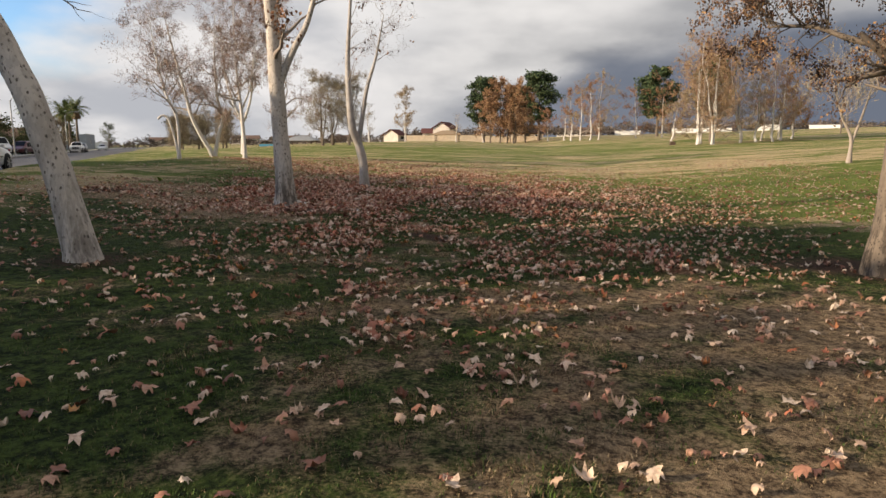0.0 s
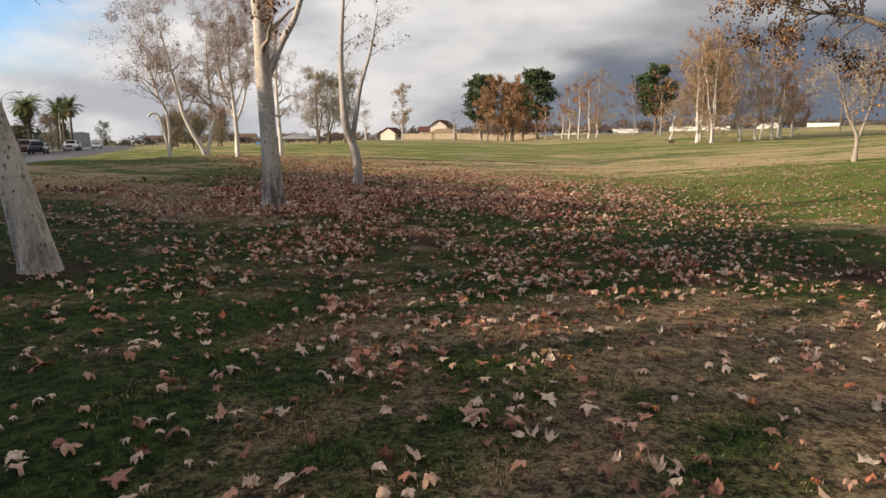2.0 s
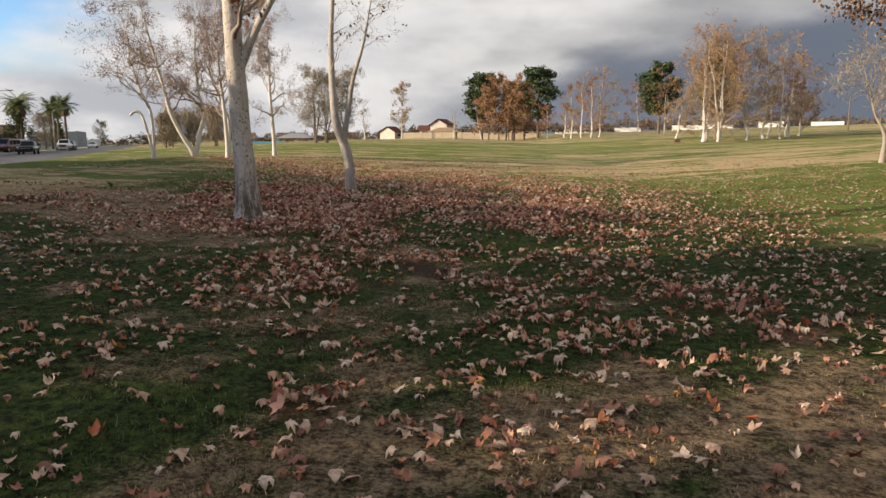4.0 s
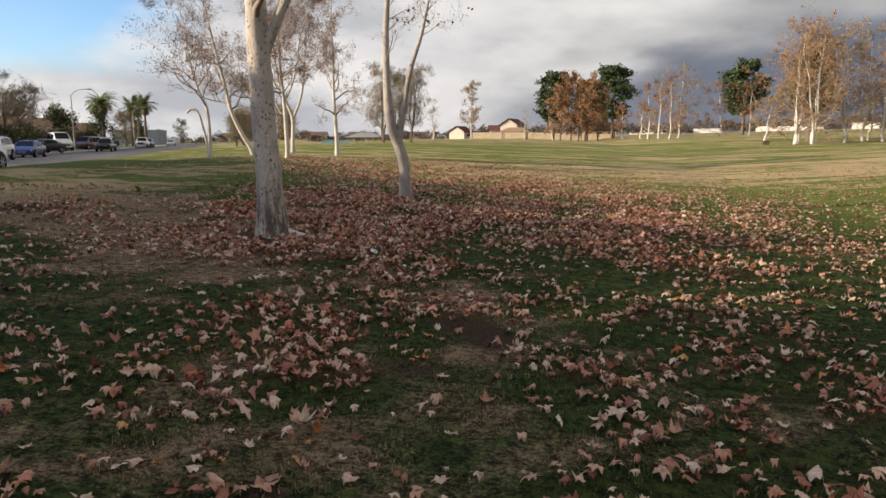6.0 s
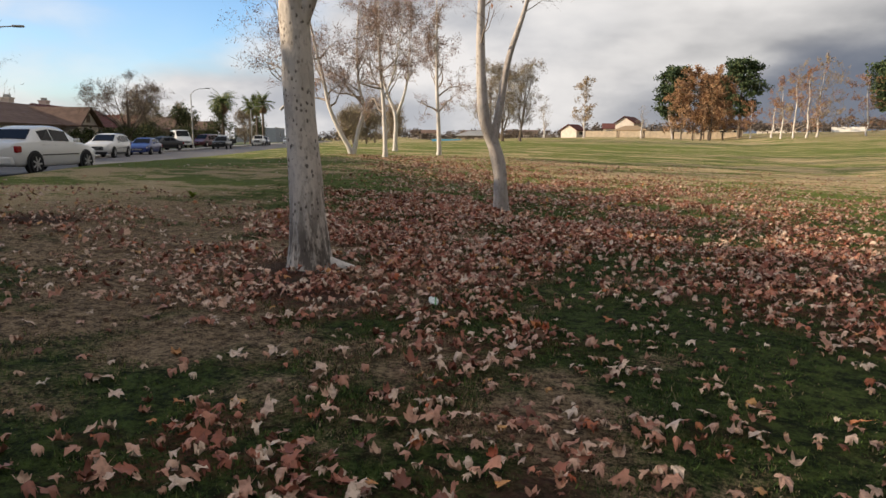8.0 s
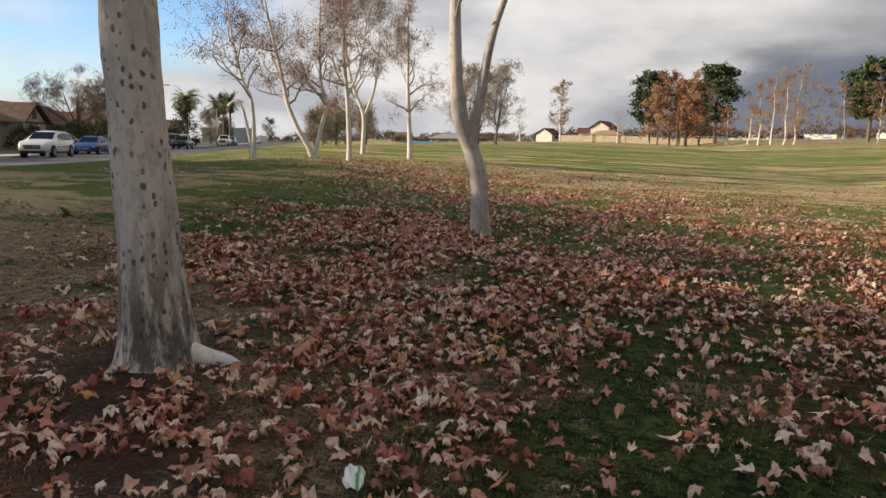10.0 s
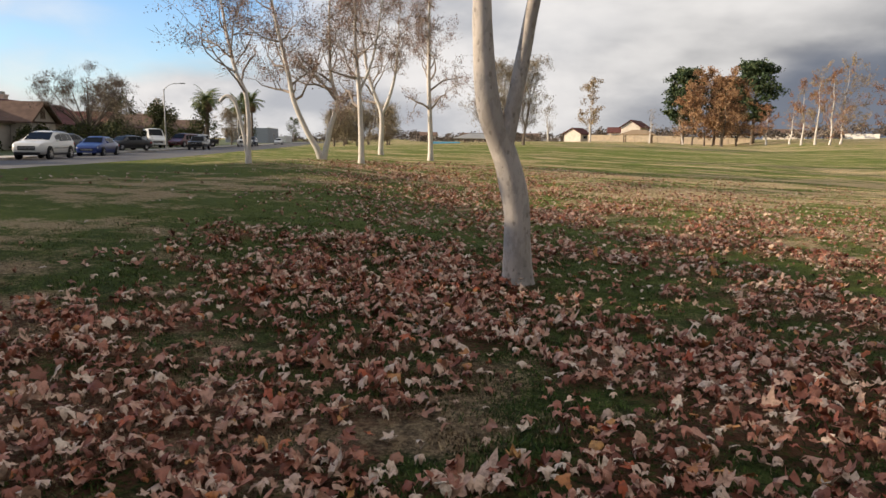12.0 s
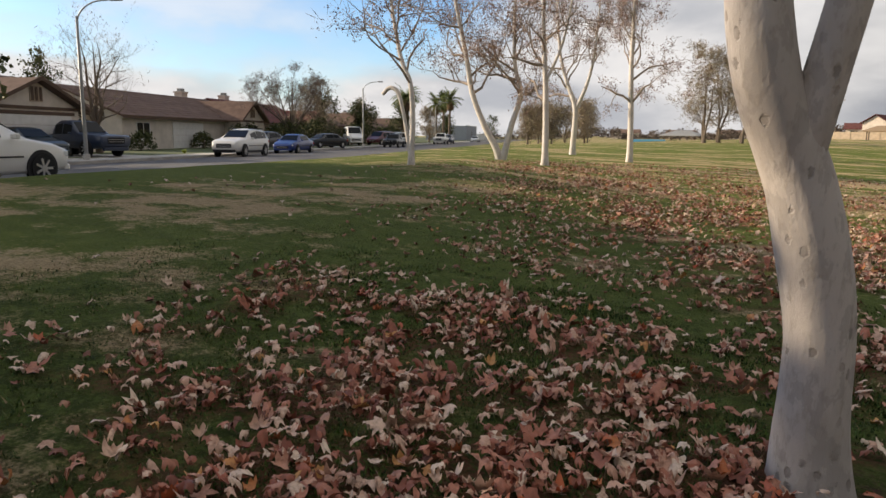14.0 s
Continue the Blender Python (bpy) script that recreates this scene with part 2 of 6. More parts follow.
LIMB = mat_bark("sycamore_limb", (0.36, 0.30, 0.255), (0.18, 0.14, 0.115), (0.05, 0.04, 0.03), near=False)
ROWLEAF = mat_foliage("dull_brown_leaves", (0.0, (0.15, 0.092, 0.075)), (0.5, (0.30, 0.185, 0.145)), (1.0, (0.46, 0.32, 0.235)))
SPRAY = mat_foliage("twig_tips", (0.0, (0.11, 0.078, 0.066)), (0.6, (0.20, 0.15, 0.125)), (1.0, (0.32, 0.25, 0.20)))
RUSSET = mat_foliage("russet_leaves", (0.0, (0.12, 0.055, 0.035)), (0.5, (0.27, 0.135, 0.078)), (1.0, (0.42, 0.24, 0.13)))
DARKLEAF = mat_foliage("hanging_leaves", (0.0, (0.035, 0.022, 0.020)), (0.5, (0.11, 0.058, 0.040)), (0.8, (0.25, 0.115, 0.055)), (1.0, (0.42, 0.24, 0.08)))
HANGLEAF = mat_foliage("small_hanging_leaves", (0.0, (0.05, 0.034, 0.028)), (0.6, (0.13, 0.080, 0.055)), (0.85, (0.27, 0.14, 0.07)), (1.0, (0.40, 0.24, 0.10)))
ORANGE = mat_foliage("orange_leaves", (0.0, (0.17, 0.062, 0.022)), (0.6, (0.34, 0.155, 0.055)), (1.0, (0.46, 0.27, 0.095)))
PALE = mat_foliage("straw_leaves", (0.0, (0.20, 0.14, 0.09)), (0.6, (0.33, 0.24, 0.15)), (1.0, (0.42, 0.33, 0.18)))
GOLD = mat_foliage("gold_leaves", (0.0, (0.20, 0.12, 0.075)), (0.5, (0.34, 0.215, 0.135)), (0.85, (0.42, 0.28, 0.165)), (1.0, (0.36, 0.29, 0.10)))
BROWNLEAF = mat_foliage("brown_leaves", (0.0, (0.16, 0.082, 0.048)), (0.5, (0.32, 0.18, 0.10)), (1.0, (0.46, 0.30, 0.165)))
PINE = mat_foliage("pine_needles", (0.0, (0.022, 0.040, 0.020)), (0.6, (0.055, 0.085, 0.038)), (1.0, (0.12, 0.145, 0.062)))
BUSH = mat_foliage("bush_leaves", (0.0, (0.025, 0.040, 0.016)), (0.6, (0.07, 0.085, 0.03)), (1.0, (0.16, 0.15, 0.06)))
BROWNTWIG = mat_foliage("fine_brown_twigs", (0.0, (0.075, 0.058, 0.046)), (0.6, (0.14, 0.108, 0.086)), (1.0, (0.23, 0.18, 0.135)))
GREYTWIG = mat_foliage("fine_twigs", (0.0, (0.17, 0.13, 0.10)), (0.6, (0.29, 0.235, 0.17)), (1.0, (0.40, 0.34, 0.22)))
PALMLEAF = mat_foliage("palm_fronds", (0.0, (0.045, 0.075, 0.02)), (0.6, (0.12, 0.16, 0.05)), (1.0, (0.30, 0.28, 0.12)))
ASPHALT, CONCRETE = mat_asphalt(), mat_plain("concrete", (0.40, 0.375, 0.34), 0.9, var=0.2, scale=0.9, bump=0.3)
STUCCO = mat_plain("cream_stucco", (0.62, 0.55, 0.48), 0.92, var=0.1, scale=1.2, bump=0.25)
STUCCO2 = mat_plain("beige_stucco", (0.40, 0.32, 0.245), 0.92, var=0.1, scale=1.2, bump=0.25)
BLOCKWALL = mat_plain("block_wall", (0.62, 0.50, 0.37), 0.92, var=0.12, scale=1.5, bump=0.25)
TRIM = mat_plain("brown_trim", (0.10, 0.062, 0.042), 0.75)
WHITEPAINT = mat_plain("white_paint", (0.74, 0.72, 0.69), 0.7, var=0.06)
BROWNROOF = mat_roof("brown_shingle", (0.165, 0.106, 0.082), (0.20, 0.132, 0.102))
REDROOF = mat_roof("maroon_tile", (0.125, 0.048, 0.042), (0.16, 0.062, 0.052))
RUBBER, DARKMETAL = mat_plain("rubber", (0.016, 0.016, 0.017), 0.85), mat_plain("dark_plastic", (0.022, 0.022, 0.024), 0.6)
CHROME, STEEL = mat_plain("alloy", (0.55, 0.55, 0.56), 0.35, 0.9, var=0.05), mat_plain("galvanised_steel", (0.33, 0.33, 0.32), 0.55, 0.5)
CARGLASS, PANE = mat_glass(), mat_glass("window_pane")
REDLAMP, CLEARLAMP = mat_plain("red_lens", (0.30, 0.012, 0.014), 0.2), mat_plain("clear_lens", (0.62, 0.63, 0.62), 0.15)

# ---- building helpers ----


def mesh_of(name, verts, faces, material, smooth=False):
    me = bpy.data.meshes.new(name)
    me.from_pydata([tuple(v) for v in verts], [], [tuple(f) for f in faces])
    me.materials.append(material)
    if smooth:
        me.polygons.foreach_set("use_smooth", [True] * len(me.polygons))
    me.update()
    return me


def bulk_mesh(name, verts, tris, material):
    """A large triangle mesh from arrays."""
    me = bpy.data.meshes.new(name)
    verts, tris = np.asarray(verts, np.float32), np.asarray(tris, np.int32)
    me.vertices.add(len(verts)), me.loops.add(tris.size), me.polygons.add(len(tris))
    me.vertices.foreach_set("co", verts.ravel())
    me.loops.foreach_set("vertex_index", tris.ravel())
    me.polygons.foreach_set("loop_start", np.arange(0, tris.size, 3, dtype=np.int32))
    me.materials.append(material)
    me.update(calc_edges=True)
    return me


def thing(name, m, label, category, group="", kind=""):
    ob = new(name)
    ob.matrix_basis = m
    ob.empty_display_size = 0.2
    return tagged(ob, label, category, group, kind)


def child(name, me, parent, label="", kind=""):
    ob = new(name, me)
    ob.parent = parent
    return tagged(ob, label, kind=kind)


def part(name, bm, material, parent, label="", smooth=False):
    me = bpy.data.meshes.new(name)
    bm.to_mesh(me)
    bm.free()
    me.materials.append(material)
    if smooth:
        me.polygons.foreach_set("use_smooth", [True] * len(me.polygons))
    return child(name, me, parent, label)


def box_bm(x0, x1, y0, y1, z0, z1, bevel=0.0, bm=None):
    bm = bm or bmesh.new()
    r = bmesh.ops.create_cube(bm, size=1.0)
    bmesh.ops.scale(bm, vec=(x1 - x0, y1 - y0, z1 - z0), verts=r["verts"])
    bmesh.ops.translate(bm, vec=((x0 + x1) / 2, (y0 + y1) / 2, (z0 + z1) / 2), verts=r["verts"])
    if bevel:
        edges = list({e for v in r["verts"] for e in v.link_edges})
        bmesh.ops.bevel(bm, geom=edges, offset=bevel, segments=2, affect="EDGES", profile=0.5)
    return bm


class Shape:
    """Gathers tubes and leaf scraps into one list of vertices and faces."""

    def __init__(self):
        self.v, self.f = [], []

    def tube(self, pts, radii, sides=8, cap=True, flute=0.0):
        pts = [Vector(p) for p in pts]
        ref = Vector((0.31, 0.95, 0.05))
        first = len(self.v)
        for i, (p, r) in enumerate(zip(pts, radii)):
            d = (pts[min(i + 1, len(pts) - 1)] - pts[max(i - 1, 0)]).normalized()
            a = d.cross(ref)
            a = (a if a.length > 1e-3 else d.cross(Vector((1, 0, 0)))).normalized()
            b = d.cross(a)
            for k in range(sides):
                t = 2 * math.pi * k / sides
                q = r * (1 + flute * noise.noise((p.x * 3 + 2.1 * math.cos(t), p.y * 3 + 2.1 * math.sin(t), p.z * 2.2)))
                self.v.append(p + a * (q * math.cos(t)) + b * (q * math.sin(t)))
        for i in range(len(pts) - 1):
            for k in range(sides):
                a, b = first + i * sides + k, first + i * sides + (k + 1) % sides
                self.f.append((a, b, b + sides, a + sides))
        if cap:
            self.f.append(tuple(range(first + (len(pts) - 1) * sides, first + len(pts) * sides)))

    def mesh(self, name, material, smooth=True):
        return mesh_of(name, self.v, self.f, material, smooth)


def smooth_line(pts, steps=5):
    """A rounded line through the given points (x, y, z, radius)."""
    pts = [np.array(p, float) for p in pts]
    pts = [2 * pts[0] - pts[1]] + pts + [2 * pts[-1] - pts[-2]]
    out = []
    for i in range(1, len(pts) - 2):
        a, b, c, d = pts[i - 1 : i + 3]
        for k in range(steps):
            t = k / steps
            out.append(0.5 * (2 * b + (c - a) * t + (2 * a - 5 * b + 4 * c - d) * t * t + (3 * b - a - 3 * c + d) * t**3))
    out.append(pts[-2])
    return out


def rand_dir(rng, axis, spread):
    """A direction that turns off axis by about spread radians."""
    axis = Vector(axis).normalized()
    side = axis.orthogonal().normalized()
    side.rotate(Matrix.Rotation(rng.uniform(0, 2 * math.pi), 3, axis))
    return (axis * math.cos(spread) + side * math.sin(spread)).normalized()


def limb(shape, tips, rng, start, heading, radius, length, depth, sides=5, lift=0.06, wander=0.22, forks=(2, 4)):
    """One branch with its side branches; tips gathers the places where leaves can hang."""
    n = max(3, int(length / 0.28)) if depth > 1 else 3
    n = min(n, 6)
    p, d = Vector(start), Vector(heading).normalized()
    pts, rad = [p.copy()], [radius]
    for i in range(n):
        d = (d + Vector((rng.gauss(0, wander), rng.gauss(0, wander), rng.gauss(0, wander * 0.7) + lift))).normalized()
        p = p + d * (length / n)
        pts.append(p.copy()), rad.append(radius * (1 - 0.72 * (i + 1) / n))
    shape.tube(pts, rad, sides, cap=False)
    if depth <= 1:
        tips.extend((q, d) for q in pts[1:])
    if depth > 0:
        for _ in range(rng.randint(*forks)):
            k = rng.randint(max(1, n // 3), n)
            limb(shape, tips, rng, pts[k], rand_dir(rng, d, rng.uniform(0.45, 1.0)), rad[k] * 0.72, length * rng.uniform(0.42, 0.68), depth - 1, 4 if depth > 1 else 3, lift, wander, forks)


def scraps(name, places, rng, size, material, droop=0.5, slim=0.0, spread=0.12):
    """Leaves: folded scraps of four triangles each, at the given places."""
    n = len(places)
    if not n:
        places, n = [(0, 0, 0)], 1
    r = np.random.default_rng(rng.randint(0, 10**6))
    c = np.array([tuple(p) for p in places]) + r.normal(0, spread, (n, 3))
    u = r.normal(0, 1, (n, 3))
    u[:, 2] -= droop * 1.6
    u /= np.linalg.norm(u, axis=1)[:, None]
    w = np.cross(u, r.normal(0, 1, (n, 3)))
    w /= np.linalg.norm(w, axis=1)[:, None]
    h = np.cross(u, w)
    s = (size * r.uniform(0.55, 1.35, n))[:, None]
    wide = 0.36 if not slim else slim
    s = s * (2.4 if slim else 1.0)
    fold = 0.3 * wide
    v = np.stack([c, c + u * s * 0.5 + w * s * wide + h * s * fold, c + u * s, c + u * s * 0.5 - w * s * wide + h * s * fold], 1).reshape(-1, 3)
    base = (np.arange(n) * 4)[:, None]
    t = np.concatenate([base + [0, 1, 2], base + [0, 2, 3]], 1).reshape(-1, 3)
    return bulk_mesh(name, v, t, material)

# ---- the lie of the land ----
ROAD_D, ROAD_N = Vector((-0.454, 0.891, 0)), Vector((-0.891, -0.454, 0))
KERB_IN, KERB_OUT = 5.5, 16.5


def sstep(a, b, v):
    t = np.clip((v - a) / (b - a), 0, 1)
    return t * t * (3 - 2 * t)


def grade(along):
    """How far the park side of the street lies above its mean level."""
    return 0.08 * np.exp(-(((along - 28.5) / 5) ** 2)) - 0.03 - 0.12 * sstep(33, 52, along) - 0.08 * sstep(60, 110, along)


def road_z(lat, along=30.0):
    across = (np.clip(lat, KERB_IN, KERB_OUT) - KERB_IN) / (KERB_OUT - KERB_IN)
    return 0.45 - 0.396 * across + grade(along) * (1 - across)


def land(x, y):
    """Height of the turf: a shallow basin, a bank up to the street, a long rise to the far side."""
    x, y = np.asarray(x, float), np.asarray(y, float)
    lat, along = -0.891 * x - 0.454 * y, -0.454 * x + 0.891 * y
    z = -0.034 * np.clip(x, -12, 7) - 0.02
    z = z - 0.0056 * np.clip(y, -5, 32)
    z = z + (0.0165 - 0.0105 * sstep(-24, -52, x)) * np.clip(y - 32, 0, 150) + 0.006 * np.clip(y - 182, 0, 400)
    z = z + (0.065 - 0.038 * sstep(40, 80, y)) * np.clip(x - 8, 0, 90) * sstep(10, 42, y + 0.5 * x)
    z = z + 0.40 * sstep(8, 16, x) * sstep(95, 125, y) - 0.75 * sstep(10, 2, x) * sstep(110, 178, y)
    z = z + 0.03 * np.sin(x * 0.55 + 1.3) * np.cos(y * 0.42) + 0.012 * np.sin(x * 1.7 + y * 1.1)
    low = 1.5 - 10.5 * sstep(4, 36, along)
    s = sstep(low, np.where(along > 30, KERB_IN - 0.2 - 4.0 * sstep(30, 40, along), KERB_IN - 0.2), lat)
    z = z * (1 - s) + (0.60 + grade(along) + 0.30 * sstep(2.0, -2.0, lat) * sstep(28, 38, along)) * s
    z = np.where(lat > KERB_IN - 0.05, road_z(lat, along) - 0.40, z)
    return z


def spot(x, y, cx, cy, r):
    return np.exp(-(((x - cx) ** 2 + (y - cy) ** 2) / (r * r)))


def wave(x, y, scale, seed):
    """Cheap smooth noise from a few turned sine waves, about -1 to 1."""
    r = np.random.default_rng(seed)
    v = 0
    for i in range(7):
        a, k = r.uniform(0, 6.283), r.uniform(0.6, 1.9) / scale
        v = v + np.sin((x * math.cos(a) + y * math.sin(a)) * k * 6.283 / 2 + r.uniform(0, 6.283))
    return v / 3.4


DRY_SPOTS = ((-7.5, 14.0, 3.0, 0.70), (-10.6, 16.6, 1.8, 0.50), (-5.0, 11.5, 1.5, 0.45), (-4.4, 10.2, 1.2, 0.35), (1.8, 1.2, 2.6, 0.48), (3.8, 4.0, 1.7, 0.45), (0.0, 4.1, 1.1, 0.40), (-0.5, 2.2, 0.9, 0.15),
             (-0.4, 9.85, 0.55, 0.75), (-12.2, 24.4, 2.2, 0.42), (-11.4, 28.0, 1.6, 0.30), (-12.6, 18.0, 2.4, 0.42), (-15.0, 20.6, 2.4, 0.35), (-9.5, 12.5, 2.0, 0.35), (-2.6, 12.7, 0.8, 0.60), (1.6, 27.0, 3.0, 0.25))
# last spot: green turf, also deepening the shade near the start
LUSH_SPOTS = ((12.0, 19.0, 9.0, 0.40), (7.0, 24.0, 5.0, 0.30), (-1.8, 8.0, 2.0, 0.20), (1.6, 10.5, 2.6, 0.20), (-7.0, 20.5, 3.2, 0.25), (-6.2, 10.2, 1.2, 0.20), (-2.8, 2.6, 2.2, 0.22), (-1.4, 0.6, 1.5, 0.25))


def dryness(x, y):
    d = 0.25 + 0.10 * sstep(5.5, 2.0, y) + 0.22 * wave(x, y, 4.5, 3) + 0.28 * wave(x, y, 1.2, 5) + 0.22 * wave(x, y, 0.5, 6)
    d = d + sum(k * spot(x, y, cx, cy, r) for cx, cy, r, k in DRY_SPOTS) - sum(k * spot(x, y, cx, cy, r) for cx, cy, r, k in LUSH_SPOTS)
    far = sstep(26, 42, y)
    park = 0.44 + 0.34 * np.exp(-(((y - 41) / 8) ** 2)) * sstep(-8, 4, x) - 0.22 * np.exp(-(((y - 74) / 16) ** 2)) + 0.14 * sstep(95, 125, y) - 0.30 * spot(x, y, 16, 30, 12) + 0.16 * wave(x * 0.16, y * 0.9, 9, 8)
    lat = -0.891 * x - 0.454 * y
    return d * (1 - far) + far * park - 0.10 * sstep(-9, -3, lat) * sstep(16, 24, y)


SOIL_SPOTS = ((-3.92, 13.00, 0.95), (-3.59, 20.49, 0.6), (-3.87, 5.1, 1.1), (6.3, 6.45, 1.6), (-3.1, 11.7, 0.8), (-0.25, 8.9, 0.52), (0.2, 8.4, 0.42), (-0.35, 7.5, 0.40), (-0.6, 5.6, 0.4), (-8.6, 13.2, 0.9))


def soilness(x, y):
    s = sum(0.58 * spot(x, y, *q) for q in SOIL_SPOTS) - 0.3 * spot(x, y, -0.4, 9.85, 0.4)
    return s + 0.22 * np.clip(wave(x, y, 2.2, 12), 0, 1)


HEAPS = ((-8.15, 21.3, 0.75, 0.9), (-7.65, 20.4, 0.4, 0.6), (-6.8, 21.4, 0.45, 0.8), (-5.95, 21.5, 0.6, 0.8), (-5.05, 21.9, 0.5, 0.6), (-7.5, 18.8, 0.6, 0.7), (-6.0, 19.6, 0.8, 0.9), (-6.1, 20.4, 0.4, 0.7), (-4.65, 21.0, 0.6, 0.7), (-4.7, 19.7, 0.7, 0.8), (-7.6, 19.85, 0.35, 0.6), (-6.65, 19.0, 0.35, 0.5), (-4.25, 20.4, 0.5, 0.6),
         (-6.3, 22.0, 0.5, 0.6), (-4.0, 18.5, 0.8, 0.6), (-6.15, 17.3, 0.8, 0.7), (-4.0, 16.7, 0.9, 0.7), (-2.7, 18.9, 0.7, 0.5), (-4.4, 15.2, 0.7, 0.5), (-6.0, 16.4, 0.7, 0.6), (-2.5, 15.1, 1.0, 0.6), (-0.75, 16.1, 0.8, 0.5), (0.4, 16.7, 0.6, 0.5), (-5.2, 18.7, 0.8, 0.6), (2.6, 17.7, 0.7, 0.5), (3.3, 7.2, 0.8, 0.3), (3.4, 6.2, 0.6, 0.25), (-0.2, 4.1, 0.4, 0.4),
         (-1.2, 8.3, 0.4, 0.4), (-2.0, 8.6, 0.4, 0.35), (-1.0, 7.5, 0.35, 0.35), (0.7, 8.0, 0.35, 0.4), (0.5, 2.4, 0.35, 0.3), (1.4, 1.9, 0.3, 0.3), (-2.6, 14.0, 0.7, 0.4), (1.2, 14.9, 0.7, 0.5), (-2.4, 13.1, 0.7, 0.6), (-3.0, 12.2, 0.5, 0.6), (-1.6, 12.6, 0.6, 0.4))


CLEARINGS = ((-2.8, 16.3, 0.5), (-2.0, 14.4, 0.45), (-1.3, 15.5, 0.4), (-0.7, 13.9, 0.6), (-3.0, 21.9, 0.6), (-7.3, 18.1, 0.7), (0.0, 12.5, 0.7), (0.8, 11.9, 0.6), (-0.3, 10.3, 0.55), (-3.5, 9.9, 0.6), (-3.7, 8.7, 0.5), (1.4, 10.8, 0.7), (-2.5, 21.7, 0.5), (-5.0, 17.1, 0.4), (-9.3, 21.0, 0.8), (-8.1, 22.2, 0.35))


def litter(x, y):
    """How thickly the dead leaves lie: leaves to the square metre over 150."""
    p, q = 0.5 + 0.5 * wave(x, y, 1.5, 21), 0.5 + 0.5 * wave(x, y, 0.42, 22)
    amount = np.interp(y, (-4, 1, 3, 5, 7, 9, 12, 15, 18, 22, 26, 30, 36, 44), (14, 26, 30, 40, 54, 62, 82, 118, 124, 105, 84, 76, 58, 26)) / 150
    mid = np.interp(y, (0, 8, 12, 16, 20, 25, 32, 40), (0.8, 0.2, -0.6, -1.0, -2.0, -3.6, -8.0, -13.0))
    left, right = np.interp(y, (4, 9, 13, 17, 24, 34), (4.0, 5.0, 7.0, 5.0, 4.2, 5.0)), np.interp(y, (4, 12, 20, 30), (4.5, 5.0, 6.5, 11.0))
    off = (x - mid) / np.where(x < mid, left, right)
    amount = amount * (0.20 + 0.80 * np.exp(-np.abs(off) ** 2.6))
    # on the lusher turf the leaves drift together and leave clear gaps
    gaps = sstep(-3.4, -5.0, x) * sstep(15.5, 18.5, y) * sstep(25, 22, y)
    v = amount * (0.22 + 1.35 * sstep(0.36, 0.62, 0.5 * p + 0.5 * q)) * (1 - 0.90 * gaps)
    v = v + sum(k * spot(x, y, cx, cy, r) for cx, cy, r, k in HEAPS) * (0.6 + 1.6 * sstep(0.25, 0.6, q))
    for cx, cy, r in CLEARINGS:
        v = v * (1 - 0.8 * spot(x, y, cx, cy, r))
    lat = -0.891 * x - 0.454 * y
    return np.clip(v * (1 - 0.88 * sstep(-4.6, -0.5, lat) * sstep(16, 21, y)), 0.0, 1.7) * (lat < KERB_IN - 0.3)


def spaced(lo, hi, step, far_lo, far_hi):
    mid = list(np.arange(lo, hi, step))
    a, s = [], step
    v = lo
    while v > far_lo:
        s *= 1.12
        v -= s
        a.append(v)
    b, s, v = [], step, mid[-1]
    while v < far_hi:
        s *= 1.09
        v += s
        b.append(v)
    return np.array(a[::-1] + mid + b)


def turf_shade(x, y):
    """How far turf is painted as shaded: by the walk and towards the street."""
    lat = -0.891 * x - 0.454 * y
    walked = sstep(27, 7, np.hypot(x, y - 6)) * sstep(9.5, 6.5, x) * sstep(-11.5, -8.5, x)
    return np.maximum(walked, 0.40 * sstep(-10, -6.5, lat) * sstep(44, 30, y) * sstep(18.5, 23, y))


def build_ground():
    gx, gy = spaced(-13, 11, 0.19, -1500, 1500), spaced(-5, 27, 0.19, -900, 2600)
    X, Y = np.meshgrid(gx, gy)
    Z = land(X, Y)
    near = sstep(40, 20, np.hypot(X, Y - 10))
    Z = Z + near * 0.010 * wave(X, Y, 0.33, 31)
    v = np.stack([X, Y, Z], -1).reshape(-1, 3)
    ny, nx = X.shape
    i = (np.arange(ny - 1)[:, None] * nx + np.arange(nx - 1)[None, :]).ravel()
    t = np.concatenate([np.stack([i, i + 1, i + nx + 1], 1), np.stack([i, i + nx + 1, i + nx], 1)])
    me = bulk_mesh("ground", v, t, TURF)
    me.polygons.foreach_set("use_smooth", np.ones(len(t), bool))
    x, y = X.ravel(), Y.ravel()
    far = sstep(22, 34, np.hypot(x, y - 8)) * sstep(0.12, 0.4, litter(x, y)) * 0.8
    for name, val in (("dry", dryness(x, y)), ("soil", soilness(x, y)), ("litter", far), ("turf_shade", turf_shade(x, y)), ("bed", 0.8 * sstep(0.42, 0.95, litter(x, y))), ("stretch", sstep(26, 46, y))):
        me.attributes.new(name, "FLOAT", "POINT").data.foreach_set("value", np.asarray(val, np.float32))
    return tagged(new("ground", me), "patchy winter turf with dry straw and bare soil", "lawn", kind="structure")


ground = build_ground()


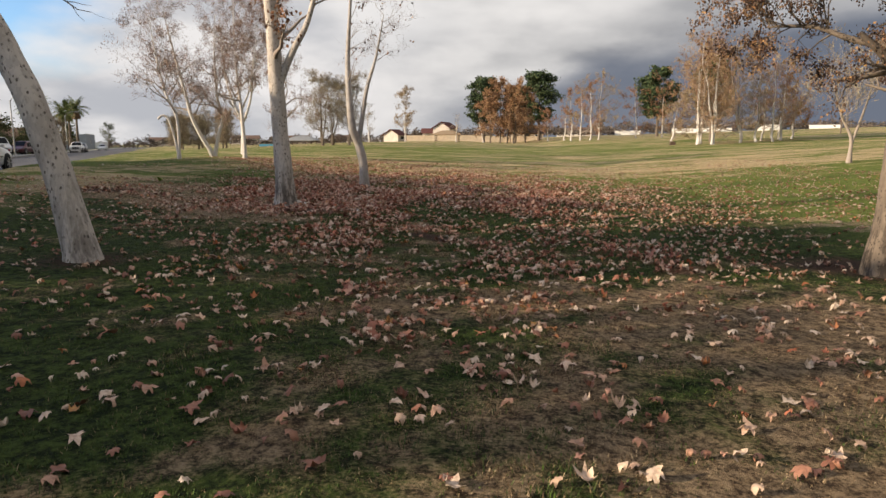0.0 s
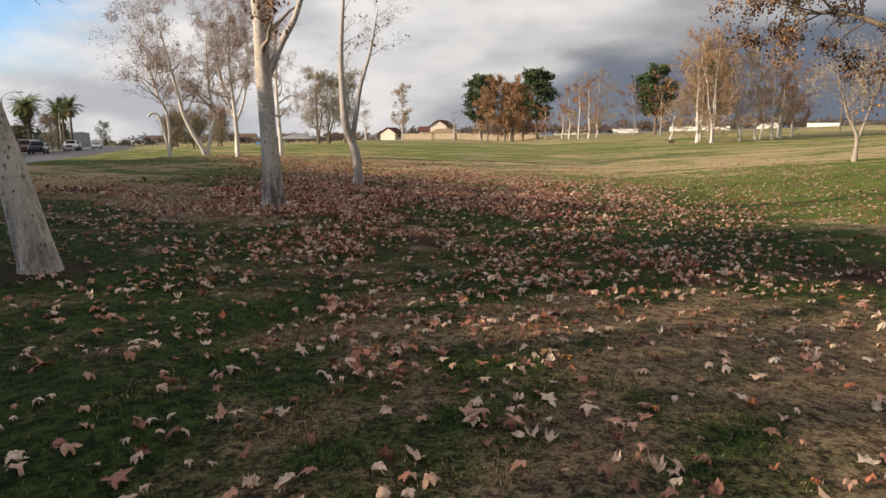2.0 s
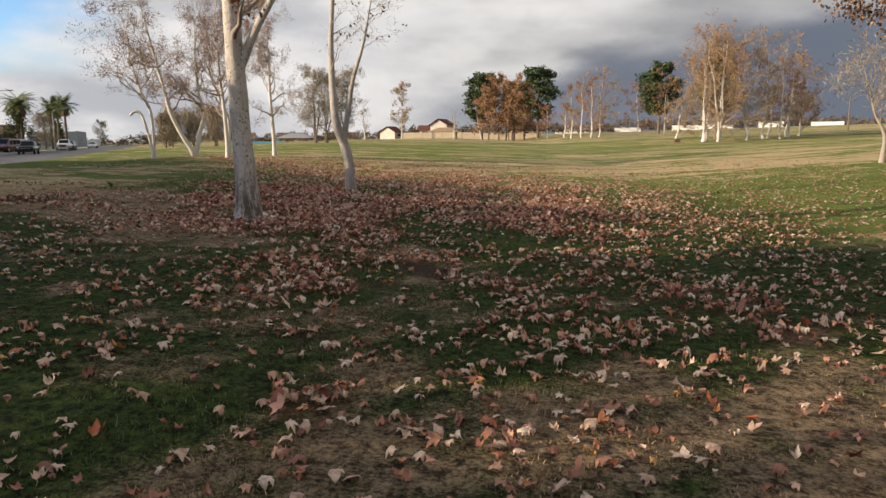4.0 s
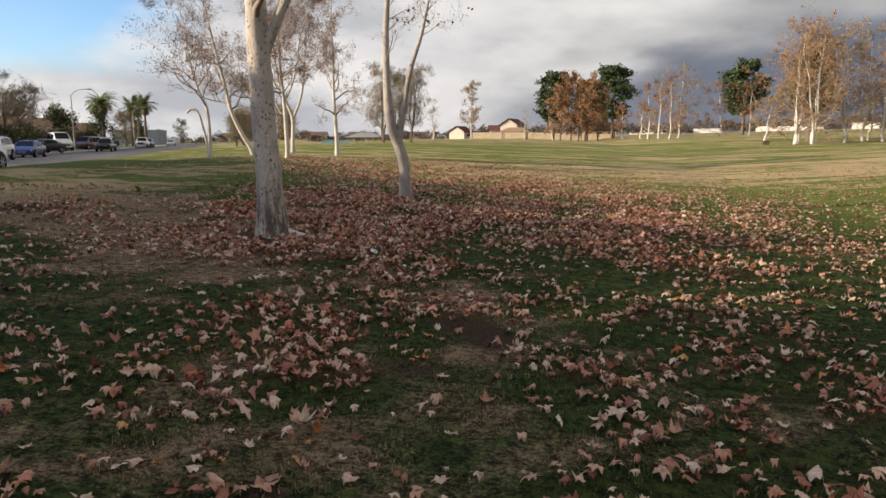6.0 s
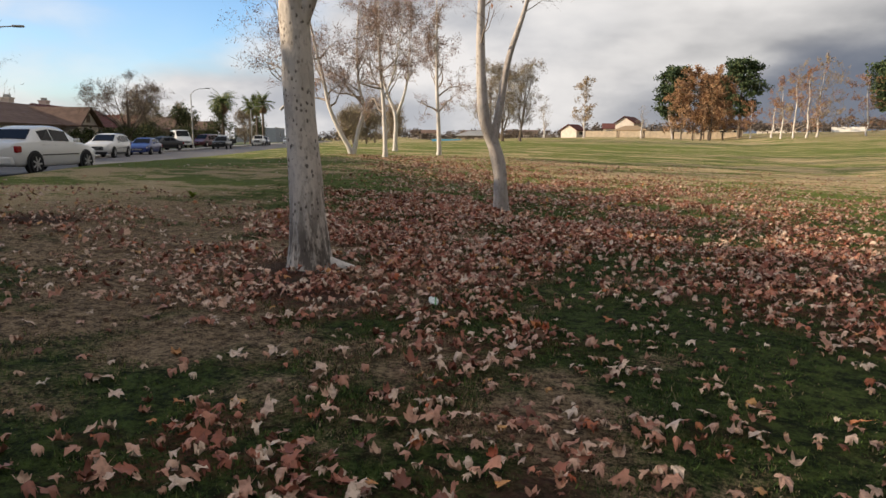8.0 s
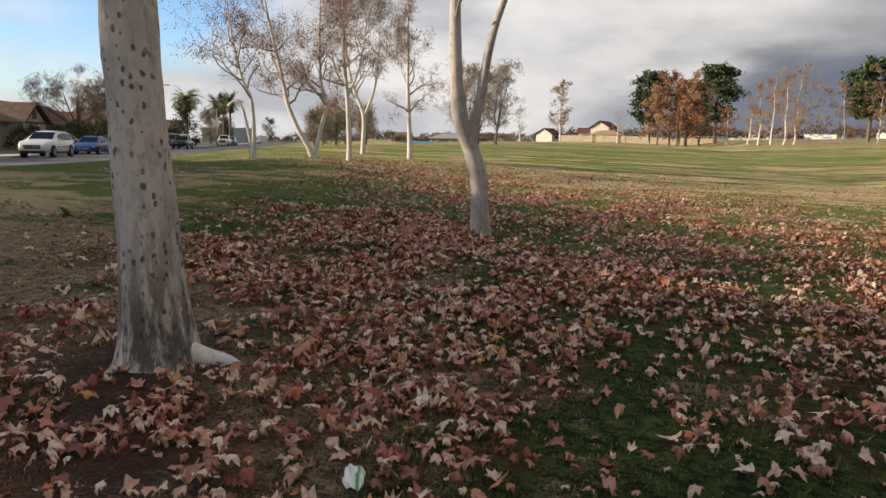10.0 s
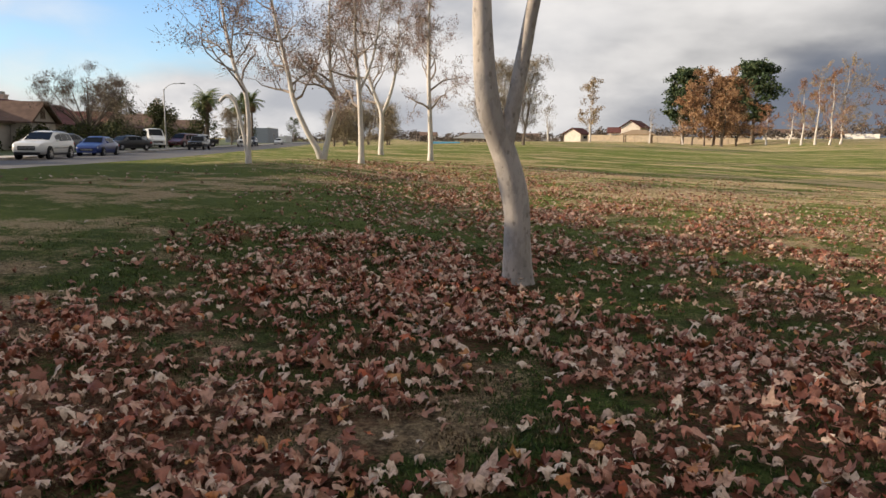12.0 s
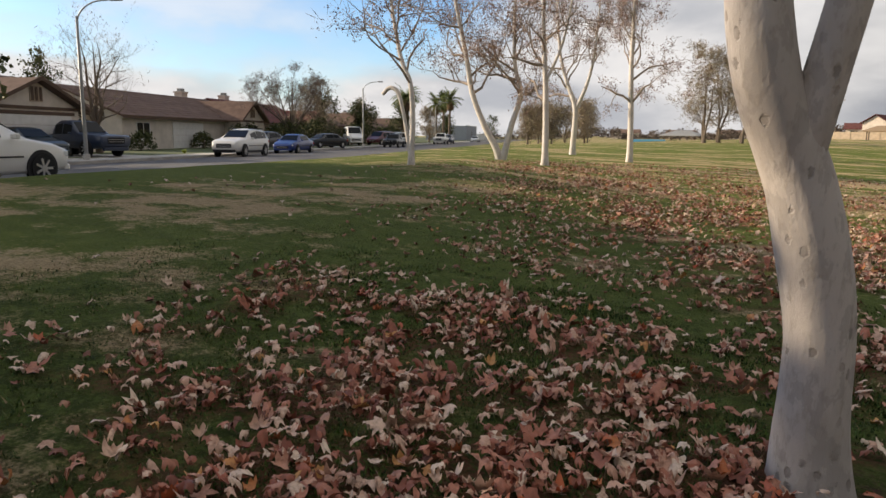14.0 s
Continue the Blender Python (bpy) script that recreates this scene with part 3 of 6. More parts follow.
def along_strip(name, material, lat0, lat1, z0, z1, a0, a1, label, category, thick=0.0, step=6.0, follow=(0, 0)):
    """A strip that runs with the street, between two distances from the walk line."""
    n = int((a1 - a0) / step)
    v, f = [], []
    for k in range(n + 1):
        a = a0 + (a1 - a0) * k / n
        g0, g1 = (float(grade(a)) * k for k in follow)
        for lat, z in ((lat0, z0 + g0 - thick), (lat0, z0 + g0), (lat1, z1 + g1), (lat1, z1 + g1 - thick)):
            p = ROAD_D * a + ROAD_N * lat
            v.append((p.x, p.y, z))
    for k in range(n):
        for j in range(3 if thick else 1):
            j = j if thick else 1
            b = 4 * k + j
            f.append((b, b + 4, b + 5, b + 1))
    return tagged(new(name, mesh_of(name, v, f, material)), label, category, kind="structure")


Z_IN, Z_OUT = 0.45, float(road_z(KERB_OUT))
along_strip("road", ASPHALT, KERB_IN - 0.1, KERB_OUT + 0.1, Z_IN, Z_OUT, -60, 420, "worn grey asphalt residential street", "road", follow=(1, 0))
along_strip("kerb_near", CONCRETE, KERB_IN - 0.28, KERB_IN, Z_IN + 0.14, Z_IN + 0.14, -60, 420, "pale concrete kerb along the turf", "kerb", 0.2, follow=(1, 1))
along_strip("gutter_near", CONCRETE, KERB_IN, KERB_IN + 0.45, Z_IN + 0.008, Z_IN - 0.006, -60, 420, "pale concrete gutter of the street", "gutter", follow=(1, 0.96))
along_strip("kerb_far", CONCRETE, KERB_OUT, KERB_OUT + 0.2, Z_OUT + 0.15, Z_OUT + 0.15, -60, 420, "pale concrete kerb before the houses", "kerb", 0.2)
along_strip("pavement", CONCRETE, KERB_OUT + 0.2, KERB_OUT + 1.9, Z_OUT + 0.15, Z_OUT + 0.16, -60, 420, "pale concrete pavement before the houses", "pavement", 0.15)
along_strip("front_yards", mat_plain("yard_turf", (0.07, 0.09, 0.03), 0.95, var=0.4, scale=1.2, bump=0.5), KERB_OUT + 1.9, 130, Z_OUT + 0.16, Z_OUT + 0.35, -60, 420, "thin green turf before the houses", "lawn")

# ---- trees ----


def grow_tree(name, label, base, stems, seed, bark=SYC, leaf=RUSSET, leaf_size=0.11, leaves=1.0, limbs=9, limb_len=2.2, depth=2, first=0.45, sides=16, lift=0.05, near=True, droop=0.5, group="", split=True, spread_out=0.9, leaf_spread=0.14, wander=0.22, scaly=1.0, twig=None, spray=0.0, stout=0.42, limbed=9):
    """A tree on base (x, y) with stems: lists of (dx, dy, dz, radius). Limbs spring from the stems above the given share of their length."""
    rng = random.Random(seed)
    z = float(land(*base[:2])) if len(base) == 2 else base[2]
    root = thing(name, pose(base[0], base[1], z), label, "tree", group)
    tips, lines = [], []
    trunk = Shape()
    for k, s in enumerate(stems):
        line = smooth_line(s, 6 if near else 4)
        lines.append(line)
        one = Shape() if k else trunk
        one.tube([q[:3] for q in line], [max(0.006, q[3]) for q in line], sides, True, 0.10 if near else 0.05)
        if k:
            me = one.mesh("stem", bark)
            if near:
                me.attributes.new("low", "FLOAT", "POINT")
            child("stem", me, root)
    branches = Shape()
    for line in lines[:limbed]:
        n = len(line)
        for k in range(limbs):
            i = min(n - 1, int(n * (first + (1 - first) * (k + rng.random()) / limbs)))
            q = line[i]
            d = Vector(line[min(i + 1, n - 1)][:3] - line[max(i - 1, 0)][:3])
            h = rand_dir(rng, d, rng.uniform(spread_out * 0.6, spread_out * 1.25))
            share = 1.15 - 0.6 * i / n
            one = Shape() if split else branches
            limb(one, tips, rng, q[:3], h, max(0.01, q[3] * stout), limb_len * share * rng.uniform(0.7, 1.25), depth, 6 if near else 4, lift, wander)
            if split:
                child("limb", one.mesh("limb", twig or bark), root)
    if not split:
        child("branchwork", branches.mesh("branchwork", twig or bark), root)
    me = trunk.mesh("trunk", bark)
    if near:
        low = [scaly * min(1.0, max(0.0, 1.25 - v.co.z / 1.0)) for v in me.vertices]
        me.attributes.new("low", "FLOAT", "POINT").data.foreach_set("value", low)
    child("trunk", me, root)
    if spray > 0 and tips:
        picked = [rng.choice(tips)[0] for _ in range(int(len(tips) * spray))]
        child("twig_spray", scraps("twig_spray", picked, rng, 0.20 if not near else 0.12, SPRAY, -0.3, 0.015 if not near else 0.008, 0.06), root, "fine bare brown twigs", "stuff")
    if leaves > 0 and tips:
        count = int(len(tips) * leaves)
        picked = [rng.choice(tips)[0] for _ in range(count)]
        child("crown", scraps("crown", picked, rng, leaf_size, leaf, -0.6 if leaf in (GREYTWIG, BROWNTWIG) else droop, 0.045 if leaf in (GREYTWIG, BROWNTWIG) else 0.0, 0.05 if near else leaf_spread), root, "thin dead leaves on the twigs", "stuff")
    return root



def verge():
    """The level edge of the turf along the kerb."""
    a = np.arange(-45.0, 262.0, 1.2)
    lats = np.array([1.6, 2.6, 3.4, 4.1, 4.7, 5.1, 5.3, 5.46])
    A, L = np.meshgrid(a, lats, indexing="ij")
    X, Y = -0.454 * A - 0.891 * L, 0.891 * A - 0.454 * L
    Lc = np.minimum(L, KERB_IN - 0.15)
    Z = land(-0.454 * A - 0.891 * Lc, 0.891 * A - 0.454 * Lc) + 0.03 * sstep(1.6, 3.4, L) * sstep(5.7, 5.0, L) + 0.012 * sstep(4.7, 5.3, L)
    Z = Z + 0.008 * wave(X, Y, 0.7, 61) - 0.25 * (L < 1.7)
    n, k = A.shape
    i = (np.arange(n - 1)[:, None] * k + np.arange(k - 1)[None, :]).ravel()
    t = np.concatenate([np.stack([i, i + k, i + k + 1], 1), np.stack([i, i + k + 1, i + 1], 1)])
    me = bulk_mesh("verge", np.stack([X, Y, Z], -1).reshape(-1, 3), t, TURF)
    me.polygons.foreach_set("use_smooth", np.ones(len(t), bool))
    x, y = X.ravel(), Y.ravel()
    for name, val in (("dry", dryness(x, y)), ("soil", soilness(x, y)), ("litter", 0 * x), ("turf_shade", 0.75 * turf_shade(x, y)), ("bed", 0 * x), ("stretch", sstep(40, 60, y))):
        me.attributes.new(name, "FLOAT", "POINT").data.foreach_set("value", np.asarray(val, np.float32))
    tagged(new("verge", me), "strip of olive winter turf along the kerb", "lawn", kind="structure")


verge()


grow_tree("sycamore", "leaning pale sycamore trunk on bare soil", (-3.87, 5.10), [[(0, 0, -0.1, 0.27), (-0.02, 0, 0.12, 0.21), (-0.12, 0, 0.6, 0.175), (-0.27, 0.0, 1.2, 0.165), (-0.50, 0, 1.95, 0.16), (-0.85, 0.05, 2.65, 0.15), (-1.5, 0.1, 3.9, 0.13), (-2.0, 0.1, 5.4, 0.10), (-2.2, 0.2, 7.2, 0.05), (-2.3, 0.2, 8.8, 0.015)]], 11, limbs=10, first=0.56, limb_len=2.1, depth=3, leaves=0.0, leaf=DARKLEAF, twig=LIMB, scaly=0.6)
grow_tree("sycamore", "tall pale sycamore with dark flaking bark patches on bare soil", (-3.92, 13.00), [[(0, 0, -0.1, 0.34), (0, 0, 0.08, 0.275), (0, 0, 0.4, 0.222), (-0.04, 0, 1.1, 0.192), (-0.09, 0, 2.2, 0.175), (-0.12, 0, 3.1, 0.165), (-0.16, 0, 4.2, 0.14), (-0.30, 0.05, 5.6, 0.11), (-0.35, 0.1, 7.4, 0.07), (-0.3, 0.1, 9.4, 0.03), (-0.3, 0.1, 10.6, 0.012)],
    [(-0.06, 0, 2.75, 0.10), (0.12, 0.02, 3.15, 0.085), (0.34, 0.05, 3.6, 0.072), (0.66, 0.1, 4.2, 0.060), (0.95, 0.1, 5.3, 0.045), (1.1, 0.2, 7.0, 0.025), (1.15, 0.2, 8.2, 0.010)]], 12, limbs=13, first=0.50, limb_len=1.8, depth=3, leaves=1.8, twig=LIMB, leaf_size=0.085, spray=0.8)
grow_tree("sycamore", "curved pale sycamore forking low, leaves heaped round it", (-3.59, 20.49), [[(0, 0, -0.1, 0.23), (0, 0, 0.05, 0.182), (-0.01, -0.03, 0.4, 0.152), (-0.03, -0.08, 0.9, 0.145), (-0.13, -0.19, 1.4, 0.14), (-0.29, -0.35, 1.95, 0.128), (-0.36, -0.42, 2.8, 0.105), (-0.38, -0.42, 4.2, 0.08), (-0.25, -0.40, 6.0, 0.045), (-0.15, -0.3, 7.8, 0.015)],
    [(-0.14, -0.22, 1.5, 0.095), (-0.06, -0.27, 1.85, 0.086), (0.06, -0.30, 2.5, 0.075), (0.22, -0.30, 3.3, 0.062), (0.52, -0.2, 4.3, 0.042), (0.8, -0.2, 5.6, 0.012)]], 13, limbs=10, first=0.72, limb_len=1.15, depth=3, leaves=0.06, leaf=DARKLEAF, spray=0.4, stout=0.26, leaf_size=0.09, scaly=0.10, twig=LIMB, bark=SYC_PALE)
ROW = "pale sycamores along the street"
grow_tree("sycamore", "thin leaning sycamore with a broken dark limb", (-16.57, 33.52), [[(0, 0, -0.1, 0.129), (0.02, 0, 0.5, 0.091), (0.06, 0, 1.3, 0.084), (-0.03, 0, 2.4, 0.076), (-0.38, 0, 3.1, 0.068), (-0.75, 0.1, 4.2, 0.057), (-1.0, 0.1, 5.6, 0.038), (-1.3, 0.2, 7.6, 0.011)],
    [(0, 0, 0.1, 0.068), (-0.18, -0.08, 1.3, 0.060), (-0.36, -0.13, 2.05, 0.062), (-0.50, -0.16, 2.26, 0.070), (-0.72, -0.2, 2.30, 0.062), (-0.93, -0.25, 2.12, 0.058)]], 14, SYC_FAR, ROWLEAF, limbs=13, limb_len=3.0, depth=3, leaves=3.6, near=False, leaf_size=0.062, leaf_spread=0.10, stout=0.62, wander=0.33, spray=0.8, twig=LIMB, first=0.42, sides=10, group=ROW, limbed=1)
grow_tree("sycamore", "pale sycamore with two trunks spreading like a V", (-17.81, 40.78), [[(0, 0, -0.1, 0.190), (-0.2, -0.1, 0.5, 0.144), (-0.6, -0.3, 1.3, 0.125), (-1.1, -0.5, 2.6, 0.110), (-1.35, -0.6, 4.0, 0.095), (-1.8, -0.9, 6.5, 0.065), (-2.3, -1.0, 9.2, 0.015)],
    [(0.05, 0, -0.1, 0.167), (0.2, 0.1, 0.6, 0.129), (0.35, 0.2, 1.4, 0.118), (0.6, 0.4, 2.6, 0.106), (0.35, 0.3, 3.8, 0.084), (0.3, 0.3, 6.2, 0.057), (0.5, 0.3, 9.0, 0.015)]], 15, SYC_FAR, ROWLEAF, limbs=15, limb_len=2.8, depth=3, leaves=4.1, near=False, leaf_size=0.062, leaf_spread=0.10, stout=0.62, wander=0.33, spray=0.8, twig=LIMB, first=0.45, sides=12, group=ROW)
grow_tree("sycamore", "slim straight pale sycamore on the leafy turf", (-15.31, 39.83), [[(0, 0, -0.1, 0.182), (0.0, 0, 0.4, 0.129), (-0.02, 0, 1.6, 0.114), (-0.1, 0, 3.2, 0.099), (-0.25, 0, 5.0, 0.076), (-0.35, 0.1, 7.5, 0.046), (-0.3, 0.1, 10.0, 0.011)],
    [(-0.1, 0, 3.0, 0.061), (0.5, 0.1, 4.4, 0.049), (0.9, 0.1, 6.4, 0.030), (1.1, 0.2, 8.2, 0.009)]], 16, SYC_FAR, ROWLEAF, limbs=14, limb_len=2.6, depth=3, leaves=4.1, near=False, leaf_size=0.062, leaf_spread=0.10, stout=0.62, wander=0.33, spray=0.8, twig=LIMB, first=0.42, sides=12, group=ROW)
grow_tree("sycamore", "slim pale sycamore with a straight trunk and russet crown", (-15.21, 47.92), [[(0, 0, -0.1, 0.198), (0, 0, 0.5, 0.144), (-0.05, 0, 2.2, 0.125), (-0.15, 0, 4.2, 0.106), (-0.2, 0.1, 6.5, 0.076), (-0.2, 0.1, 9.0, 0.046), (-0.2, 0.1, 11.4, 0.011)]], 17, SYC_FAR, ROWLEAF, limbs=22, limb_len=2.3, depth=3, leaves=5.1, near=False, leaf_size=0.062, leaf_spread=0.10, stout=0.62, wander=0.33, spray=0.8, twig=LIMB, first=0.36, sides=12, group=ROW, spread_out=0.75)
grow_tree("sycamore", "pale sycamore forking at head height among the row", (-20.73, 53.36), [[(0, 0, -0.1, 0.228), (0, 0, 0.6, 0.167), (0.05, 0, 2.6, 0.144), (-0.5, 0, 4.0, 0.114), (-1.1, 0.1, 5.8, 0.084), (-1.4, 0.1, 8.6, 0.046), (-1.5, 0.1, 11.0, 0.011)],
    [(0.05, 0, 2.5, 0.114), (0.6, 0.1, 3.8, 0.099), (1.0, 0.1, 5.4, 0.076), (1.2, 0.1, 8.0, 0.038), (1.3, 0.1, 10.4, 0.009)]], 18, SYC_FAR, ROWLEAF, limbs=15, limb_len=2.8, depth=3, leaves=4.1, near=False, leaf_size=0.062, leaf_spread=0.10, stout=0.62, wander=0.33, spray=0.8, twig=LIMB, first=0.4, sides=12, group=ROW)
# trees on the open side
grow_tree("shade_tree", "grey-barked tree with low drooping leafy branches", (6.16, 6.44), [[(0, 0, -0.1, 0.42), (0, 0, 0.15, 0.34), (0.05, 0, 0.9, 0.29), (0.1, 0, 2.0, 0.27), (0.12, 0, 2.9, 0.24), (0.1, 0.1, 4.4, 0.17), (0.0, 0.1, 6.4, 0.10), (0.0, 0.1, 8.2, 0.02)],
    [(0.08, 0, 2.6, 0.09), (-0.2, 0.1, 2.84, 0.06), (-0.6, 0.3, 2.98, 0.04), (-0.95, 0.45, 3.15, 0.026), (-1.25, 0.6, 3.2, 0.02), (-1.5, 0.7, 3.2, 0.008)]], 19, ASH_NEAR, HANGLEAF, 0.036, limbs=18, limb_len=1.2, depth=3, leaves=6.0, first=0.47, lift=0.02, droop=1.2, twig=ASH)
grow_tree("shade_tree", "grey-barked tree behind another on dark turf", (10.6, 14.1), [[(0, 0, -0.1, 0.30), (0, 0, 0.3, 0.22), (0.05, 0, 1.6, 0.19), (0.1, 0, 3.2, 0.16), (0.1, 0.1, 5.4, 0.10), (0.1, 0.1, 7.6, 0.02)]], 20, ASH_NEAR, DARKLEAF, 0.09, limbs=10, limb_len=2.0, depth=3, leaves=0.4, first=0.42, droop=1.0)
grow_tree("bare_tree", "small bare tree with two pale stems", (18.79, 34.5), [[(0, 0, -0.1, 0.17), (0.02, 0, 0.5, 0.105), (0.0, 0, 1.3, 0.085), (-0.5, 0, 2.3, 0.065), (-0.8, 0, 3.2, 0.045), (-1.2, 0.1, 4.6, 0.010)], [(0.02, 0, 0.9, 0.08), (0.3, 0, 1.8, 0.065), (0.6, 0, 2.9, 0.05), (0.9, 0.1, 4.0, 0.03), (1.3, 0.1, 5.0, 0.010)]], 21, LIMB, GREYTWIG, 0.13, limbs=16, limb_len=2.1, depth=3, leaves=0.9, first=0.5, near=False, sides=8)


def far_tree(name, label, base, height, lean, seed, bark, leaf, width, leaf_size, dense=1.0, first=0.28, twin=0, group="far trees of the park", trunk_r=0.16, depth=2, limbs=14, spread_out=0.8):
    rng = random.Random(seed)
    stems = []
    for k in range(1 + twin):
        ang = rng.uniform(0, 6.28)
        off = 0.14 * height * k
        sx, sy = math.cos(ang) * off, math.sin(ang) * off * 0.5
        stems.append([(sx * 0.12, sy * 0.12, -0.2, trunk_r * 1.4)] + [(sx * s + lean * height * s + rng.gauss(0, 0.012) * height, sy * s + rng.gauss(0, 0.012) * height, height * s, trunk_r * (1.05 - s)) for s in (0.08, 0.22, 0.4, 0.6, 0.8, 0.97)])
    return grow_tree(name, label, base, stems, seed, bark, leaf, leaf_size, dense, limbs, width, depth, first, 7, 0.05, False, 0.4, group, False, spread_out, leaf_size * 0.8, twig=LIMB if bark is SYC_FAR else None)


BIRCH = "pale-trunked sycamore with thin russet winter leaves"
for i, (x, y, h, w, lean, leafm, twin) in enumerate((
        (23.5, 93.0, 6.5, 1.6, 0.12, PALE, 0), (26.1, 90.3, 11.0, 2.6, -0.02, GOLD, 1), (28.0, 89.7, 12.5, 2.7, 0.01, GOLD, 2), (27.1, 92.6, 12.0, 2.6, 0.02, RUSSET, 1),
        (32.3, 92.6, 11.5, 2.8, -0.10, PALE, 1), (35.1, 94.8, 12.5, 2.6, 0.0, PALE, 0), (37.2, 99.0, 9.0, 2.4, 0.03, RUSSET, 0), (40.5, 101.3, 8.8, 2.3, 0.05, ORANGE, 0), (42.7, 102.6, 8.0, 2.2, 0.09, ORANGE, 0), (30.2, 97.5, 11.0, 2.5, 0.03, RUSSET, 0), (37.0, 94.0, 10.8, 2.6, -0.03, GOLD, 0), (39.2, 97.2, 10.4, 2.6, 0.02, PALE, 0),
        (15.0, 127.9, 9.8, 2.2, 0.02, PALE, 0), (16.5, 125.7, 10.0, 2.3, 0.0, RUSSET, 0), (18.2, 127.5, 11.0, 2.4, 0.01, PALE, 0), (13.5, 130.5, 8.4, 2.0, -0.02, RUSSET, 0),
        (25.8, 131.4, 8.6, 2.1, -0.05, RUSSET, 0), (30.3, 130.4, 8.4, 2.2, 0.0, RUSSET, 0), (10.2, 148.3, 6.4, 1.5, 0.0, RUSSET, 0))):
    far_tree("sycamore", BIRCH, (x, y), h, lean, 100 + i, SYC_FAR, leafm, w * 1.5, 0.125, 8.0, 0.20, twin, trunk_r=0.15, limbs=17, spread_out=1.15)
for i, (x, y, h, w) in enumerate(((-2.2, 148.6, 10.5, 2.4), (-0.1, 150.6, 13.0, 2.6), (3.0, 148.6, 12.5, 2.6), (5.6, 151.5, 10.5, 2.4), (1.4, 153.0, 12.0, 2.5))):
    far_tree("sweetgum", "rust-brown autumn tree before the pines", (x, y), h, 0.0, 130 + i, ASH, BROWNLEAF, w * 1.1, 0.25, 7.0, 0.14, 0, "rust-brown trees", limbs=22, spread_out=0.9)
far_tree("poplar", "slim straw-coloured autumn tree near the wall", (-19.3, 137.1), 10.6, 0.0, 140, SYC_FAR, PALE, 2.0, 0.22, 4.0, 0.24, limbs=18)
far_tree("poplar", "small faint bare tree near the wall", (-27.5, 140.0), 6.5, 0.0, 141, SYC_FAR, GREYTWIG, 1.5, 0.25, 0.6, 0.3)
far_tree("young_tree", "small bare tree before the far wall", (-9.8, 150.0), 5.5, 0.02, 142, SYC_FAR, GREYTWIG, 1.4, 0.2, 0.4, 0.35)
far_tree("young_tree", "small leaning bare tree before the far wall", (-3.8, 150.0), 5.0, -0.2, 143, SYC_FAR, GREYTWIG, 1.4, 0.2, 0.4, 0.35)
far_tree("young_tree", "small bare tree on the far turf", (13.0, 139.0), 6.0, 0.03, 144, SYC_FAR, GREYTWIG, 1.6, 0.2, 0.4, 0.35)
for i, (x, y, h) in enumerate(((-23.9, 90.3, 8.6), (-23.0, 92.6, 8.2), (-20.4, 91.1, 8.4))):
    far_tree("ash_tree", "round-headed bare ash with fine grey twigs", (x, y), h, -0.02 + 0.02 * i, 150 + i, ASH, GREYTWIG, 2.6, 0.17, 1.6, 0.24, 2, "bare ash trees", 0.12, 3, 13, 1.1)


def pine_tree(base, height, width, seed, label):
    rng = random.Random(seed)
    root = thing("pine_tree", pose(base[0], base[1], float(land(*base))), label, "tree", "dark pines")
    trunk, places = Shape(), []
    trunk.tube([(0, 0, -0.2), (0.1, 0, height * 0.4), (0.0, 0.1, height * 0.95)], [0.34, 0.26, 0.05], 8)
    for k in range(120):
        s = rng.uniform(0.30, 0.98)
        reach = width * (0.20 + 0.80 * math.sin(math.pi * min(1, (s - 0.20) / 0.86)) ** 0.8) * rng.uniform(0.5, 1.08)
        a = rng.uniform(0, 6.283)
        tip = Vector((math.cos(a) * reach, math.sin(a) * reach, height * s + reach * rng.uniform(-0.02, 0.22)))
        foot = Vector((0.05, 0.05, height * s - reach * 0.2))
        trunk.tube([foot, foot.lerp(tip, 0.6), tip], [0.06, 0.04, 0.012], 3, False)
        for _ in range(95):
            q = foot.lerp(tip, rng.uniform(0.35, 1.06) ** 0.7)
            places.append(q + Vector((rng.gauss(0, 0.36), rng.gauss(0, 0.36), rng.gauss(0.05, 0.26))))
    child("trunk", trunk.mesh("trunk", ASH), root)
    child("crown", scraps("crown", places, rng, 0.46, PINE, -0.4, spread=0.1), root, "dark green needle clumps")


pine_tree((8.9, 163.4), 16.0, 5.0, 1, "tall dark green pine with a broad clumped crown")
pine_tree((-4.2, 163.5), 15.0, 4.6, 2, "tall dark green pine behind the rust-brown trees")
pine_tree((3.4, 166.0), 13.0, 3.2, 3, "dark green pine between two taller pines")
pine_tree((32.5, 145.3), 13.6, 4.6, 4, "dark green pine above the birch-like trees")
pine_tree((31.0, 101.5), 11.5, 2.6, 5, "dark green pine behind the pale-trunked grove")

# ---- the street: cars, lamps, houses ----


def street(along, lat, z=None):
    p = ROAD_D * along + ROAD_N * lat
    if z is None:
        z = float(road_z(lat, along)) if lat < KERB_OUT else Z_OUT + 0.17
    return p.x, p.y, z


HEADING = math.degrees(math.atan2(ROAD_D.y, ROAD_D.x))

